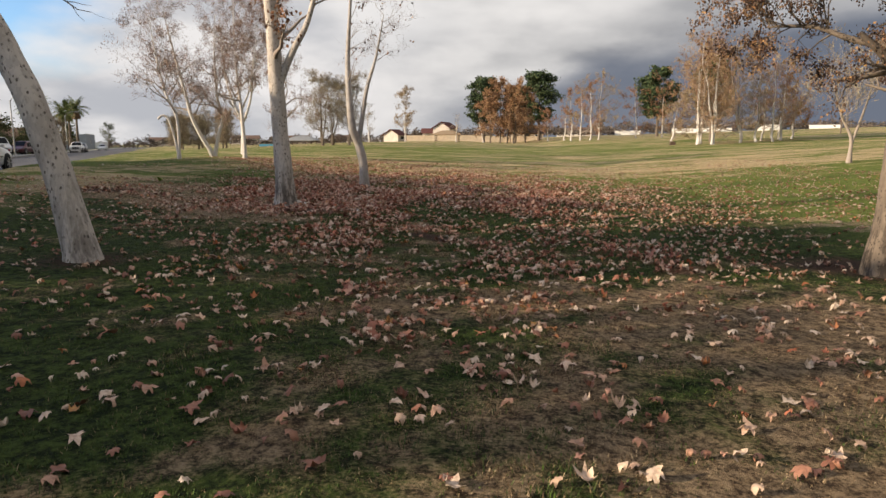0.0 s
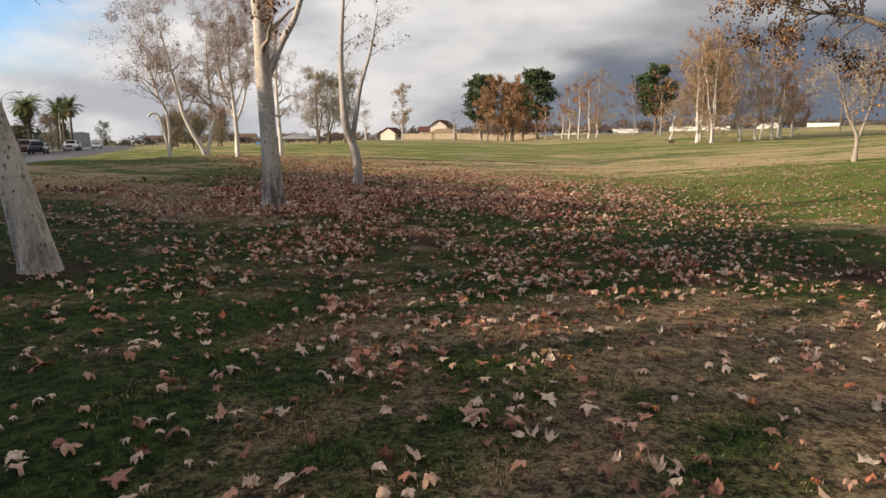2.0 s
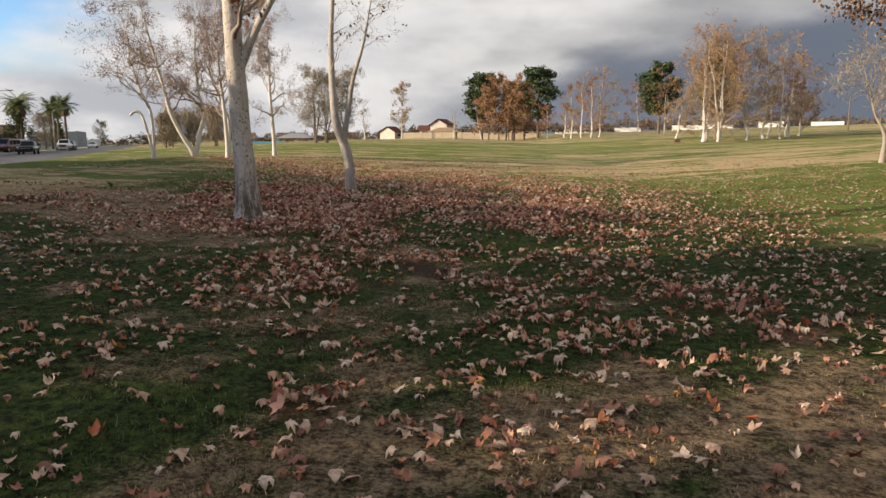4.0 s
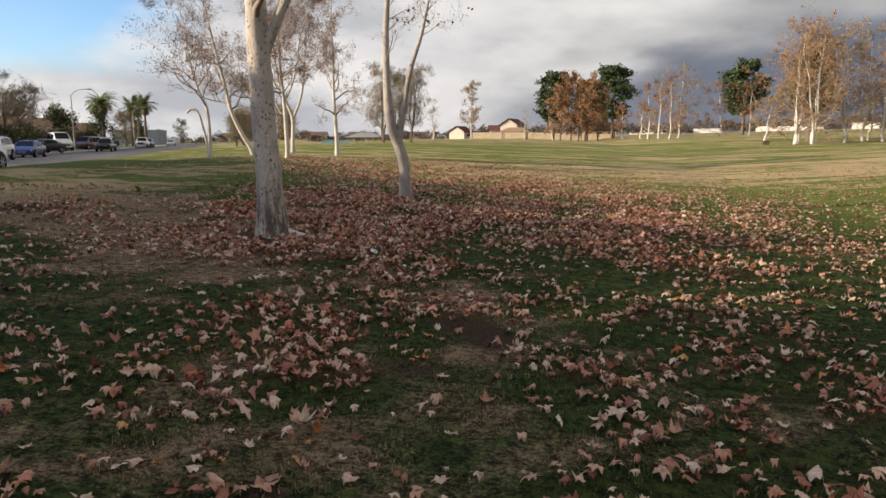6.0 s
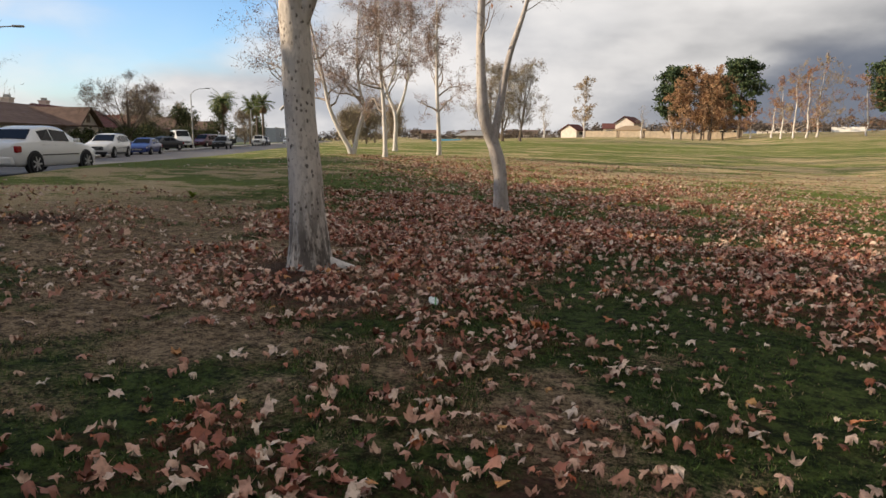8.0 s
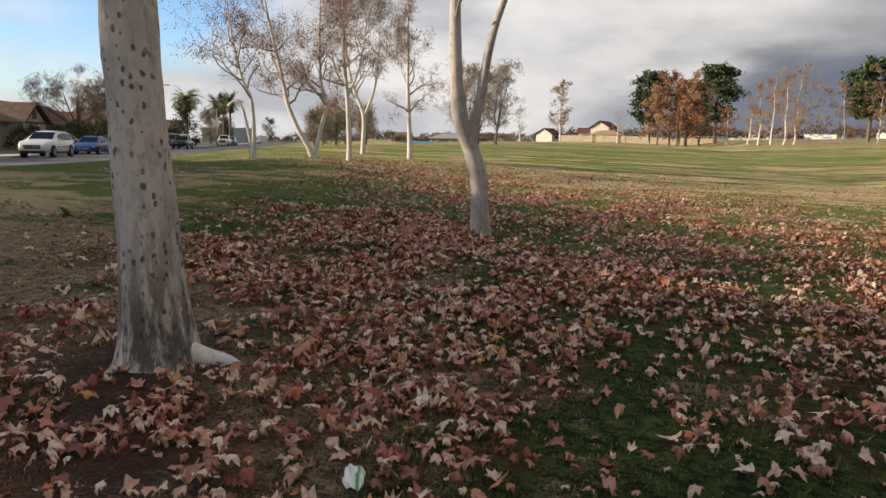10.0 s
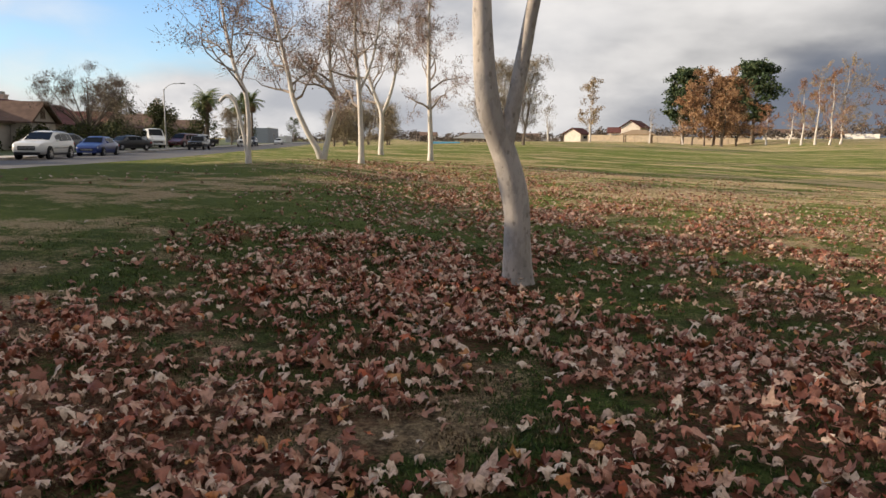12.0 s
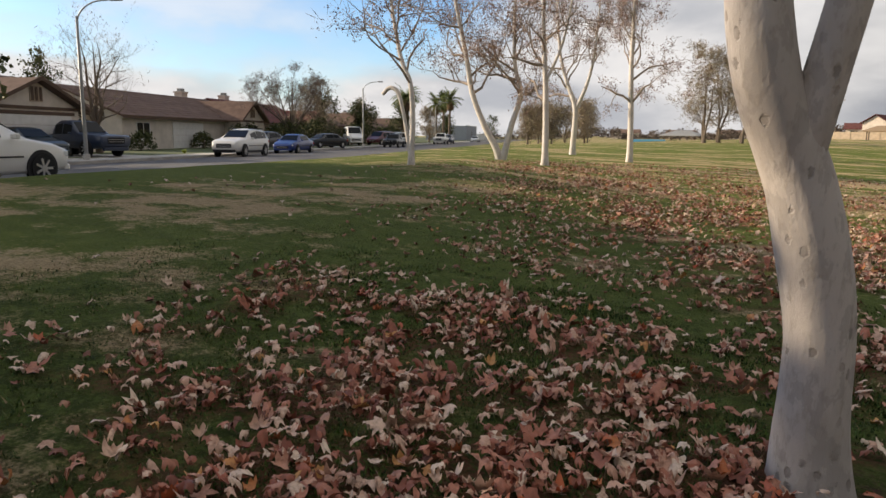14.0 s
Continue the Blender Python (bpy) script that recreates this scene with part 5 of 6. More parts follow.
def house(along, lat, label, depth, wide, wall_h, rise, roof, stucco, wing=None, chimney=True, garage=True, windows=(), side_door=None, group="houses on the street"):
    """A one-storey house; local x runs up the street, -y faces the street."""
    x, y, z = street(along, lat)
    root = thing("house", pose(x, y, z, 0, 0, HEADING), label, "house", group)
    # in this frame +y points away from the street
    walls(root, -wide / 2, wide / 2, 0, depth, wall_h, stucco, "-x +x", rise)
    gable("roof", -wide / 2, wide / 2, 0, depth, wall_h, rise * (depth + 0.9) / depth, roof, root)
    roof_courses(root, -wide / 2, wide / 2, 0, depth, wall_h, rise * (depth + 0.9) / depth, roof)
    part("fascia", box_bm(-wide / 2 - 0.45, wide / 2 + 0.45, -0.49, -0.455, wall_h - 0.22, wall_h - 0.005), TRIM, root)
    if wing:
        wx, ww, out, wr = wing
        walls(root, wx - ww / 2, wx + ww / 2, -out, 0.0, wall_h, stucco, "-y", wr)
        gable("roof", wx - ww / 2, wx + ww / 2, -out, depth * 0.5, wall_h + 0.004, wr * (ww + 0.9) / ww, roof, root, axis="y")
        # barge boards and a framed vent on the gable
        for sgn in (-1, 1):
            a, b = Vector((wx + sgn * (ww / 2 + 0.45), -out - 0.47, wall_h - 0.12)), Vector((wx, -out - 0.47, wall_h + wr * (ww + 0.9) / ww - 0.12))
            v = [a, b, b + Vector((0, 0, 0.2)), a + Vector((0, 0, 0.2))]
            v += [p + Vector((0, 0.04, 0)) for p in v]
            child("barge_board", mesh_of("barge_board", v, [(0, 1, 2, 3), (7, 6, 5, 4), (0, 4, 5, 1), (2, 6, 7, 3)], TRIM), root)
        part("gable_beam", box_bm(wx - ww / 2 - 0.3, wx + ww / 2 + 0.3, -out - 0.07, -out, wall_h - 0.12, wall_h + 0.05), TRIM, root)
        bm = box_bm(wx - 0.45, wx + 0.45, -out - 0.06, -out, wall_h + 0.28, wall_h + 0.85)
        bmesh.ops.create_cone(bm, cap_ends=True, segments=20, radius1=0.45, radius2=0.45, depth=0.06, matrix=Matrix.Translation((wx, -out - 0.03, wall_h + 0.85)) @ Matrix.Rotation(radians(90), 4, "X"))
        part("gable_vent", bm, STUCCO2, root)
        for sx in (-0.3, 0.0, 0.3):
            part("vent_slat", box_bm(wx + sx - 0.09, wx + sx + 0.09, -out - 0.075, -out - 0.06, wall_h + 0.34, wall_h + 1.05), TRIM, root)
        if garage:
            door = child("garage_door", None, root)
            for k in range(4):
                part("panel", box_bm(wx - ww * 0.40, wx + ww * 0.40, -out - 0.05, -out, 0.03 + 0.53 * k, 0.53 * k + 0.545, 0.012), WHITEPAINT, door)
            part("door_surround", box_bm(wx - ww * 0.44, wx + ww * 0.44, -out - 0.06, -out, 2.16, 2.34), TRIM, root)
    if chimney:
        bm = box_bm(chimney - 0.55, chimney + 0.55, depth * 0.62, depth * 0.62 + 0.8, wall_h, wall_h + rise + 0.75)
        box_bm(chimney - 0.62, chimney + 0.62, depth * 0.62 - 0.07, depth * 0.62 + 0.87, wall_h + rise + 0.7, wall_h + rise + 0.85, 0.0, bm)
        part("chimney", bm, STUCCO, root)
        part("chimney_cap", box_bm(chimney - 0.3, chimney + 0.3, depth * 0.62 + 0.15, depth * 0.62 + 0.65, wall_h + rise + 0.85, wall_h + rise + 1.15, 0.02), STEEL, root)
    if side_door:
        dx, dw = side_door
        door = child("garage_door", None, root)
        for k in range(4):
            part("panel", box_bm(dx - dw / 2, dx + dw / 2, -0.05, 0.0, 0.03 + 0.53 * k, 0.53 * k + 0.545, 0.012), WHITEPAINT, door)
    for wx, wy, wz, ww, wh, face in windows:
        window(root, wx, wy, wz, ww, wh, face)
    return root


house(50.0, 24.6, "cream stucco house with a gabled garage wing", 9, 14, 2.55, 1.9, BROWNROOF, STUCCO, (-0.5, 6.4, 2.2, 1.35), 5.0, True, ((5.4, -0.02, 1.45, 1.6, 1.2, "-y"), (6.98, 3.5, 1.45, 1.2, 1.0, "+x")))
house(72.5, 26.0, "beige stucco house with a long brown shingle roof", 10, 21, 2.5, 2.0, BROWNROOF, STUCCO, (7.6, 5.2, 1.6, 1.6), 9.0, False, ((7.6, -1.62, 1.4, 1.8, 1.3, "-y"), (-8.0, -0.02, 1.4, 1.6, 1.2, "-y")), side_door=(-1.5, 4.9))
house(95.5, 27.5, "stucco house with a maroon tiled roof", 10, 17, 2.5, 2.3, REDROOF, STUCCO2, (6.0, 5.4, 1.8, 1.5), -2.0, True, ((-3.0, -0.02, 1.4, 1.8, 1.2, "-y"), (1.0, -0.02, 1.4, 1.4, 1.2, "-y")))
house(117.0, 26.0, "beige stucco house half hidden by trees", 9, 16, 2.5, 1.9, BROWNROOF, STUCCO2, (-4.0, 5.6, 2.0, 1.6), 4.0, True, ((3.0, -0.02, 1.4, 1.8, 1.2, "-y"),))
house(138.0, 26.0, "low beige house far up the street", 9, 15, 2.5, 1.8, BROWNROOF, STUCCO, (3.0, 5.6, 2.0, 1.6), -4.0, True, ((-3.0, -0.02, 1.4, 1.8, 1.2, "-y"),))
# unseen houses added out of view: carry on the row and block sun
for a in (28.0, 6.0, -16.0):
    house(a, 25.0, "unseen plain cream house added to continue and shade the street side", 10, 17, 2.6, 2.1, BROWNROOF, STUCCO, (4.0, 6.0, 1.8, 1.7), -4.0, True, ((-3.0, -0.02, 1.4, 1.8, 1.2, "-y"),))
for a, w in ((46.0, 3.4), (51.0, 4.4), (89.5, 3.6), (108.0, 4.0)):
    v = [street(a - w / 2, KERB_OUT + 0.1, Z_OUT + 0.155), street(a + w / 2, KERB_OUT + 0.1, Z_OUT + 0.155), street(a + w / 2, 25.0, Z_OUT + 0.20), street(a - w / 2, 25.0, Z_OUT + 0.20)]
    v += [(p[0], p[1], p[2] - 0.12) for p in v]
    tagged(new("driveway", mesh_of("driveway", v, [(3, 2, 1, 0), (0, 1, 5, 4), (1, 2, 6, 5), (2, 3, 7, 6), (3, 0, 4, 7)], CONCRETE)), "pale concrete driveway to a house", "driveway", kind="structure")

# trees and shrubs of the street
def yard_tree(name, label, along, lat, *args, **kw):
    x, y, z = street(along, lat)
    return far_tree(name, label, (x, y, z), *args, **kw)


yard_tree("yard_tree", "bare pollarded tree beside a lamp post", 55.5, 23.2, 6.8, 0.0, 301, ASH, GREYTWIG, 3.2, 0.10, 0.4, 0.36, 2, "yard trees", 0.17, 3, 12, 1.0)
def fan_tree(label, along, lat, height, reach, seed, stems=9):
    """A low-forking bare tree whose many stems fan out into a wide dome of fine twigs."""
    rng = random.Random(seed)
    x, y, z = street(along, lat)
    lines = [[(0, 0, -0.2, 0.24), (0.03, 0, 0.6, 0.18), (0.0, 0.02, height * 0.2, 0.17), (0.05, 0.05, height * 0.55, 0.08), (0.0, 0.1, height * 0.84, 0.02)]]
    for k in range(stems):
        a, out = 6.283 * k / stems + rng.uniform(-0.25, 0.25), reach * rng.uniform(0.55, 0.9)
        top = height * (0.92 - 0.42 * (out / reach) ** 2) * rng.uniform(0.9, 1.05)
        c, sn = math.cos(a), math.sin(a)
        lines.append([(0, 0, height * rng.uniform(0.12, 0.2), 0.10), (c * out * 0.25, sn * out * 0.25, height * 0.32, 0.085), (c * out * 0.6, sn * out * 0.6, height * 0.3 + top * 0.28, 0.055), (c * out * 0.85, sn * out * 0.85, top * 0.88, 0.03), (c * out, sn * out, top, 0.01)])
    return grow_tree("yard_tree", label, (x, y, z), lines, seed, ASH, BROWNTWIG, 0.13, 3.0, 10, reach * 0.36, 2, 0.35, 6, 0.06, False, 0.4, "yard trees", False, 0.85, 0.1, spray=0.5)


fan_tree("broad bare tree fanning out into fine grey-brown twigs", 81.4, 20.9, 7.9, 4.9, 302)
yard_tree("yard_tree", "broad feathery tree over the parked cars", 93.0, 22.4, 5.2, 0.0, 303, ASH, GREYTWIG, 3.0, 0.15, 1.8, 0.14, 3, "yard trees", 0.14, 3, 8, 1.0)
for i, (a, l, h, w, mt) in enumerate(((106, 26.5, 5.6, 2.4, BUSH), (113, 23.0, 4.6, 2.2, BUSH), (121, 25.0, 4.8, 2.4, GREYTWIG), (72, 46.0, 7.0, 2.4, BUSH), (79, 47.0, 7.4, 2.6, BUSH), (131, 21.0, 5.4, 2.4, BUSH), (150, 20.0, 5.5, 2.4, GREYTWIG), (292, 21.0, 8.0, 3.2, BUSH), (182, 22.0, 5.0, 2.4, BUSH))):
    yard_tree("yard_tree", "dense olive-green tree among the houses", a, l, h, 0.0, 310 + i, ASH, mt, w, 0.26, 2.6, 0.15, 1, "yard trees", 0.15, 2, 16, 0.95)
# unseen trees added across the street, heights set to shade the turf
for i, (a, l, h) in enumerate(((30, 20.5, 7.2), (27, 20.3, 6.6), (24, 20.0, 7.6), (35.5, 20.5, 6.0), (38.0, 20.3, 5.0), (21, 20.4, 6.9), (18, 20.5, 7.2), (15.2, 20.3, 6.5), (12, 20.5, 6.5), (9.0, 20.3, 8.3), (4.4, 20.3, 4.6), (-8.5, 20.5, 9.4), (-11.5, 20.0, 10.2), (-18, 20.5, 10.4))):
    yard_tree("shadow_caster", "unseen tall leafy tree added to cast shade on the turf", a, l, h, 0.0, 330 + i, ASH, BUSH, 3.4, 0.42, 2.6, 0.14, 1, "trees before the houses", 0.2, 2, 20, 0.95)


def shrub(x, y, z, r, h, seed, label="rounded dark green shrub before a house"):
    rng = random.Random(seed)
    root = thing("shrub", pose(x, y, z), label, "shrub", "shrubs")
    s, places = Shape(), []
    for k in range(9):
        a, q = rng.uniform(0, 6.283), rng.uniform(0.2, 0.8) * r
        tip = Vector((math.cos(a) * q, math.sin(a) * q, h * rng.uniform(0.55, 0.95)))
        s.tube([(0, 0, -0.05), tip * 0.5, tip], [0.03, 0.02, 0.008], 4, False)
    for k in range(int(620 * max(1.0, r))):
        a, b, q = rng.uniform(0, 6.283), rng.uniform(0.0, 1.45), rng.uniform(0.75, 1.05)
        places.append((math.cos(a) * math.cos(b) * r * q, math.sin(a) * math.cos(b) * r * q, 0.08 + h * math.sin(b) * q))
    child("stems", s.mesh("stems", ASH), root)
    child("foliage", scraps("foliage", places, rng, 0.2, BUSH, -0.2, spread=0.07), root)


for i, (a, l, r, h) in enumerate(((71.5, 25.0, 0.9, 1.2), (77.0, 24.4, 1.3, 1.9), (78.8, 24.0, 1.1, 2.1), (62.0, 24.6, 1.0, 1.2), (85.5, 22.5, 1.2, 1.8), (87.0, 25.0, 1.6, 2.2), (93.5, 24.5, 1.4, 2.4), (102, 23.5, 1.5, 2.2), (82, 26, 1.2, 1.6), (80.5, 21.0, 1.6, 2.4), (84.5, 21.6, 1.8, 2.8), (88.5, 21.4, 1.7, 2.6), (92.0, 21.8, 1.8, 3.0), (96.0, 23.4, 1.7, 2.8), (103.5, 21.6, 1.6, 2.6), (110.5, 21.8, 1.8, 2.8), (116.5, 21.0, 1.6, 2.4), (122.0, 21.0, 1.8, 2.6))):
    shrub(*street(a, l), r, h, 400 + i)


DEADFROND = mat_plain("dead_frond", (0.20, 0.125, 0.075), 0.9, var=0.3)


def palm(x, y, height, seed):
    rng = random.Random(seed)
    root = thing("palm_tree", pose(x, y, Z_OUT + 0.1), "tall palm with a shaggy green crown", "palm", "palms")
    s = Shape()
    s.tube([(0, 0, -0.2), (0.1, 0, height * 0.5), (0.15, 0, height)], [0.30, 0.22, 0.20], 10, True, 0.2)
    child("trunk", s.mesh("trunk", ASH), root)
    for k in range(52):
        dead = k >= 38
        a, up = k * 2.4 + rng.uniform(-0.3, 0.3), rng.uniform(-1.3, -0.8) if dead else rng.uniform(-0.30, 1.35)
        f = Shape()
        line, p, d = [], Vector((0.15, 0, height)), Vector((math.cos(a) * math.cos(up), math.sin(a) * math.cos(up), math.sin(up)))
        for i in range(8):
            line.append(p.copy())
            p = p + d * (0.30 if dead else 0.44)
            d = (d + Vector((0, 0, -0.20))).normalized()
        f.tube(line, [0.03 - 0.003 * i for i in range(8)], 3, False)
        for i in range(1, 8):
            t = (line[i] - line[i - 1]).normalized()
            side = t.cross(Vector((0, 0, 1))).normalized()
            for sgn in (-1, 1):
                for j in range(2):
                    q = line[i - 1].lerp(line[i], j / 2)
                    w = 0.75 * math.sin(math.pi * (i + 0.5) / 9)
                    n = len(f.v)
                    f.v += [q, q + t * 0.14, q + side * sgn * w + t * 0.25 - Vector((0, 0, 0.28 * w))]
                    f.f.append((n, n + 1, n + 2))
        child("frond", f.mesh("frond", DEADFROND if dead else PALMLEAF, False), root, "dry brown hanging frond" if dead else "")


palm(-87.9, 120.2, 8.2, 1), palm(-87.2, 133.0, 8.6, 2), palm(-86.5, 127.4, 7.4, 3), palm(-77.5, 107.0, 7.6, 4), palm(-89.5, 134.0, 8.2, 5)

# ---- the far side of the park ----


def block(name, x, y, w, d, h, turn, label, material, category="building", flat=True, roof=None, rise=1.5, wins=0, group="far buildings"):
    z = float(land(x, y))
    root = thing(name, pose(x, y, z, 0, 0, turn), label, category, group)
    walls(root, -w / 2, w / 2, 0, d, h, material, "" if flat else "-x +x", rise)
    if flat:
        part("roof", box_bm(-w / 2 + 0.1, w / 2 - 0.1, 0.1, d - 0.1, h - 0.4, h - 0.2), CONCRETE, root)
        part("parapet", box_bm(-w / 2 - 0.05, w / 2 + 0.05, -0.05, 0.25, h, h + 0.18), WHITEPAINT, root)
    else:
        gable("roof", -w / 2, w / 2, 0, d, h, rise * (d + 0.9) / d, roof or BROWNROOF, root)
    for k in range(wins):
        window(root, -w / 2 + (k + 0.5) * w / wins, -0.02, h * 0.55, min(1.8, w / wins * 0.5), min(1.2, h * 0.42), "-y")
    return root


GREYWALL = mat_plain("grey_wall", (0.34, 0.36, 0.39), 0.9, var=0.1)
block("warehouse", -123.6, 195.2, 26, 12, 4.8, 117, "plain grey flat-roofed building at the street's end", GREYWALL, wins=1)
block("shed", -136.8, 224.4, 20, 6, 2.6, 117, "low white flat-roofed shed by the street", WHITEPAINT)
block("house", -170.0, 330.0, 14, 9, 3.0, 20, "distant pale house beyond the street", STUCCO, flat=False, wins=3)
block("house", -128.0, 330.0, 13, 9, 2.8, 15, "distant white house with a brown roof", STUCCO, flat=False, wins=3)
block("house", -104.0, 335.0, 12, 9, 2.6, 8, "distant brown-roofed house behind the turf", STUCCO2, flat=False, wins=3)
block("house", -79.0, 335.0, 15, 9, 2.7, 5, "distant cream house behind the turf", STUCCO, flat=False, wins=3)
block("house", -27.2, 185.0, 4.5, 4.5, 1.7, 70, "small cream house beside the long wall", STUCCO, flat=False, roof=REDROOF, rise=1.3, wins=1)
block("house", -13.4, 189.5, 9, 4.6, 3.4, 80, "cream house with a maroon roof above the wall", STUCCO, flat=False, roof=REDROOF, rise=1.5, wins=3)
block("house", -19.0, 191.0, 6.5, 7, 2.2, 6, "cream house with a low maroon roof above the wall", STUCCO, flat=False, roof=REDROOF, rise=1.2, wins=2)
block("house", 7.0, 192.0, 9, 8, 2.3, 0, "tan house with a brown roof above the wall", STUCCO2, flat=False, rise=1.8, wins=3)
block("house", 34.0, 340.0, 16, 9, 2.8, -4, "distant cream house behind the pines", STUCCO, flat=False, wins=3)
for i, (x, y, w, h) in enumerate(((40, 224, 8, 1.2), (63, 224, 18, 1.2), (83, 222, 7, 1.5), (101, 225, 9, 1.0))):
    block("warehouse", x, y, w, 14, h, -12 - 4 * i, "long low white building beyond the grove", WHITEPAINT)


def long_wall(points, height):
    """A block wall in bays, with a capping course and piers."""
    for (x0, y0), (x1, y1) in zip(points, points[1:]):
        n = max(1, int(math.hypot(x1 - x0, y1 - y0) / 5))
        for k in range(n):
            ax, ay = x0 + (x1 - x0) * k / n, y0 + (y1 - y0) * k / n
            bx, by = x0 + (x1 - x0) * (k + 1) / n, y0 + (y1 - y0) * (k + 1) / n
            ln, tr = math.hypot(bx - ax, by - ay), math.degrees(math.atan2(by - ay, bx - ax))
            root = thing("garden_wall", pose(ax, ay, float(land(ax, ay)), 0, 0, tr), "cream block wall along the park's far edge", "wall", "far wall bays")
            part("wall", box_bm(0.2, ln - 0.2, -0.1, 0.1, -0.4, height), BLOCKWALL, root)
            part("pier", box_bm(-0.2, 0.2, -0.16, 0.16, -0.4, height + 0.12), BLOCKWALL, root)
            part("capping", box_bm(0.2, ln - 0.2, -0.13, 0.13, height, height + 0.08), BLOCKWALL, root)


long_wall([(-25.3, 178.4), (-10.0, 178.8), (10.0, 179.6)], 1.45)


def shelter(x, y, w, h, label, roof):
    root = thing("park_shelter", pose(x, y, float(land(x, y))), label, "shelter", "park shelters")
    for sx in (-1, 1):
        for sy in (-1, 1):
            part("post", box_bm(sx * w * 0.42 - 0.09, sx * w * 0.42 + 0.09, sy * w * 0.3 - 0.09, sy * w * 0.3 + 0.09, -0.1, h), TRIM, root)
    gable("roof", -w / 2, w / 2, -w * 0.36, w * 0.36, h, h * 0.55, roof, root, 0.3, 0.15, "x", 0.62)


shelter(-12.9, 163.0, 6.5, 1.7, "tan pyramid-roofed picnic shelter on the turf", PALE)
shelter(-49.0, 164.0, 7.5, 1.9, "grey-roofed picnic shelter on the turf", STEEL)
shelter(6.0, 172.0, 9.0, 2.2, "brown-roofed picnic shelter below the pines", TRIM)
pool = thing("pool_fence", pose(-50.4, 150.8, float(land(-50.4, 150.8)), 0, 0, 10), "bright blue canvas-screened fence on the turf", "fence")
SCREEN = mat_plain("blue_canvas", (0.10, 0.36, 0.58), 0.7)
for k in range(3):
    part("screen", box_bm(-4.4 + 2.2 * k, -2.25 + 2.2 * k, -0.04, 0.04, 0.05, 0.95, 0.02), SCREEN, pool)
    part("post", box_bm(-4.46 + 2.2 * k, -4.4 + 2.2 * k, -0.05, 0.05, -0.1, 1.25), STEEL, pool)

for i, (x, y, h, w, m) in enumerate(((-45.8, 92.5, 3.6, 1.5, GREYTWIG), (-43.1, 93.8, 4.0, 1.7, GREYTWIG), (-41.5, 99.7, 4.2, 1.8, GREYTWIG), (-60.0, 122.8, 5.6, 2.5, GREYTWIG), (-56.6, 124.6, 6.2, 2.6, GREYTWIG), (-53.2, 126.2, 5.4, 2.4, GREYTWIG), (-50.5, 104.0, 4.6, 1.8, GREYTWIG), (-64.0, 130.0, 5.4, 2.3, BUSH))):
    far_tree("park_tree", "rounded brown and olive park tree by the street", (x, y), h, 0.0, 500 + i, ASH, m, w, 0.26, 2.6, 0.2, 1, "park trees by the street", 0.12, 2, 14, 0.95)


def far_woods():
    """The low broken tree line along the horizon, as one mass of clumps."""
    rng = random.Random(77)
    places = []
    for k in range(360):
        u = k / 360
        x, y = -150 + 310 * u, 250 + 22 * math.sin(u * 9)
        x, y = x + rng.gauss(0, 3), y + rng.gauss(0, 6)
        g = float(land(x, y))
        h, r = rng.uniform(1.6, 4.2) * (0.7 + 0.5 * math.sin(u * 37) ** 2), rng.uniform(1.6, 3.4)
        for _ in range(90):
            a, b = rng.uniform(0, 6.283), rng.uniform(-0.2, 1.5)
            q = rng.uniform(0.6, 1.0)
            places.append((x + math.cos(a) * math.cos(b) * r * q, y + math.sin(a) * math.cos(b) * r * q, g + h * 0.45 + h * 0.55 * math.sin(b) * q))
    # greyed, lightened leaf colours paint in the haze of distance
    ob = new("far_woods", scraps("far_woods", places, rng, 0.62, mat_foliage("far_foliage", (0.0, (0.075, 0.062, 0.055)), (0.5, (0.13, 0.105, 0.088)), (1.0, (0.19, 0.15, 0.12))), 0.0, spread=0.3))
    tagged(ob, "low dull brown and green trees along the horizon", "woods", kind="stuff")


far_woods()
far_pole = thing("utility_pole", pose(55.9, 116.5, float(land(55.9, 116.5))), "thin wooden utility pole beyond the turf", "pole")
s = Shape()
s.tube([(0, 0, -0.2), (0, 0, 5.4)], [0.13, 0.10], 8)
child("pole", s.mesh("pole", ASH), far_pole)
part("crossarm", box_bm(-1.0, 1.0, -0.06, 0.06, 4.7, 4.82), ASH, far_pole)
marker = thing("utility_box", pose(23.1, 91.0, float(land(23.1, 91.0))), "small brown utility box on the turf", "utility box")
part("body", box_bm(-0.35, 0.35, -0.25, 0.25, -0.05, 0.42, 0.04), TRIM, marker)
part("lid", box_bm(-0.38, 0.38, -0.28, 0.28, 0.42, 0.47, 0.015), ASH, marker)

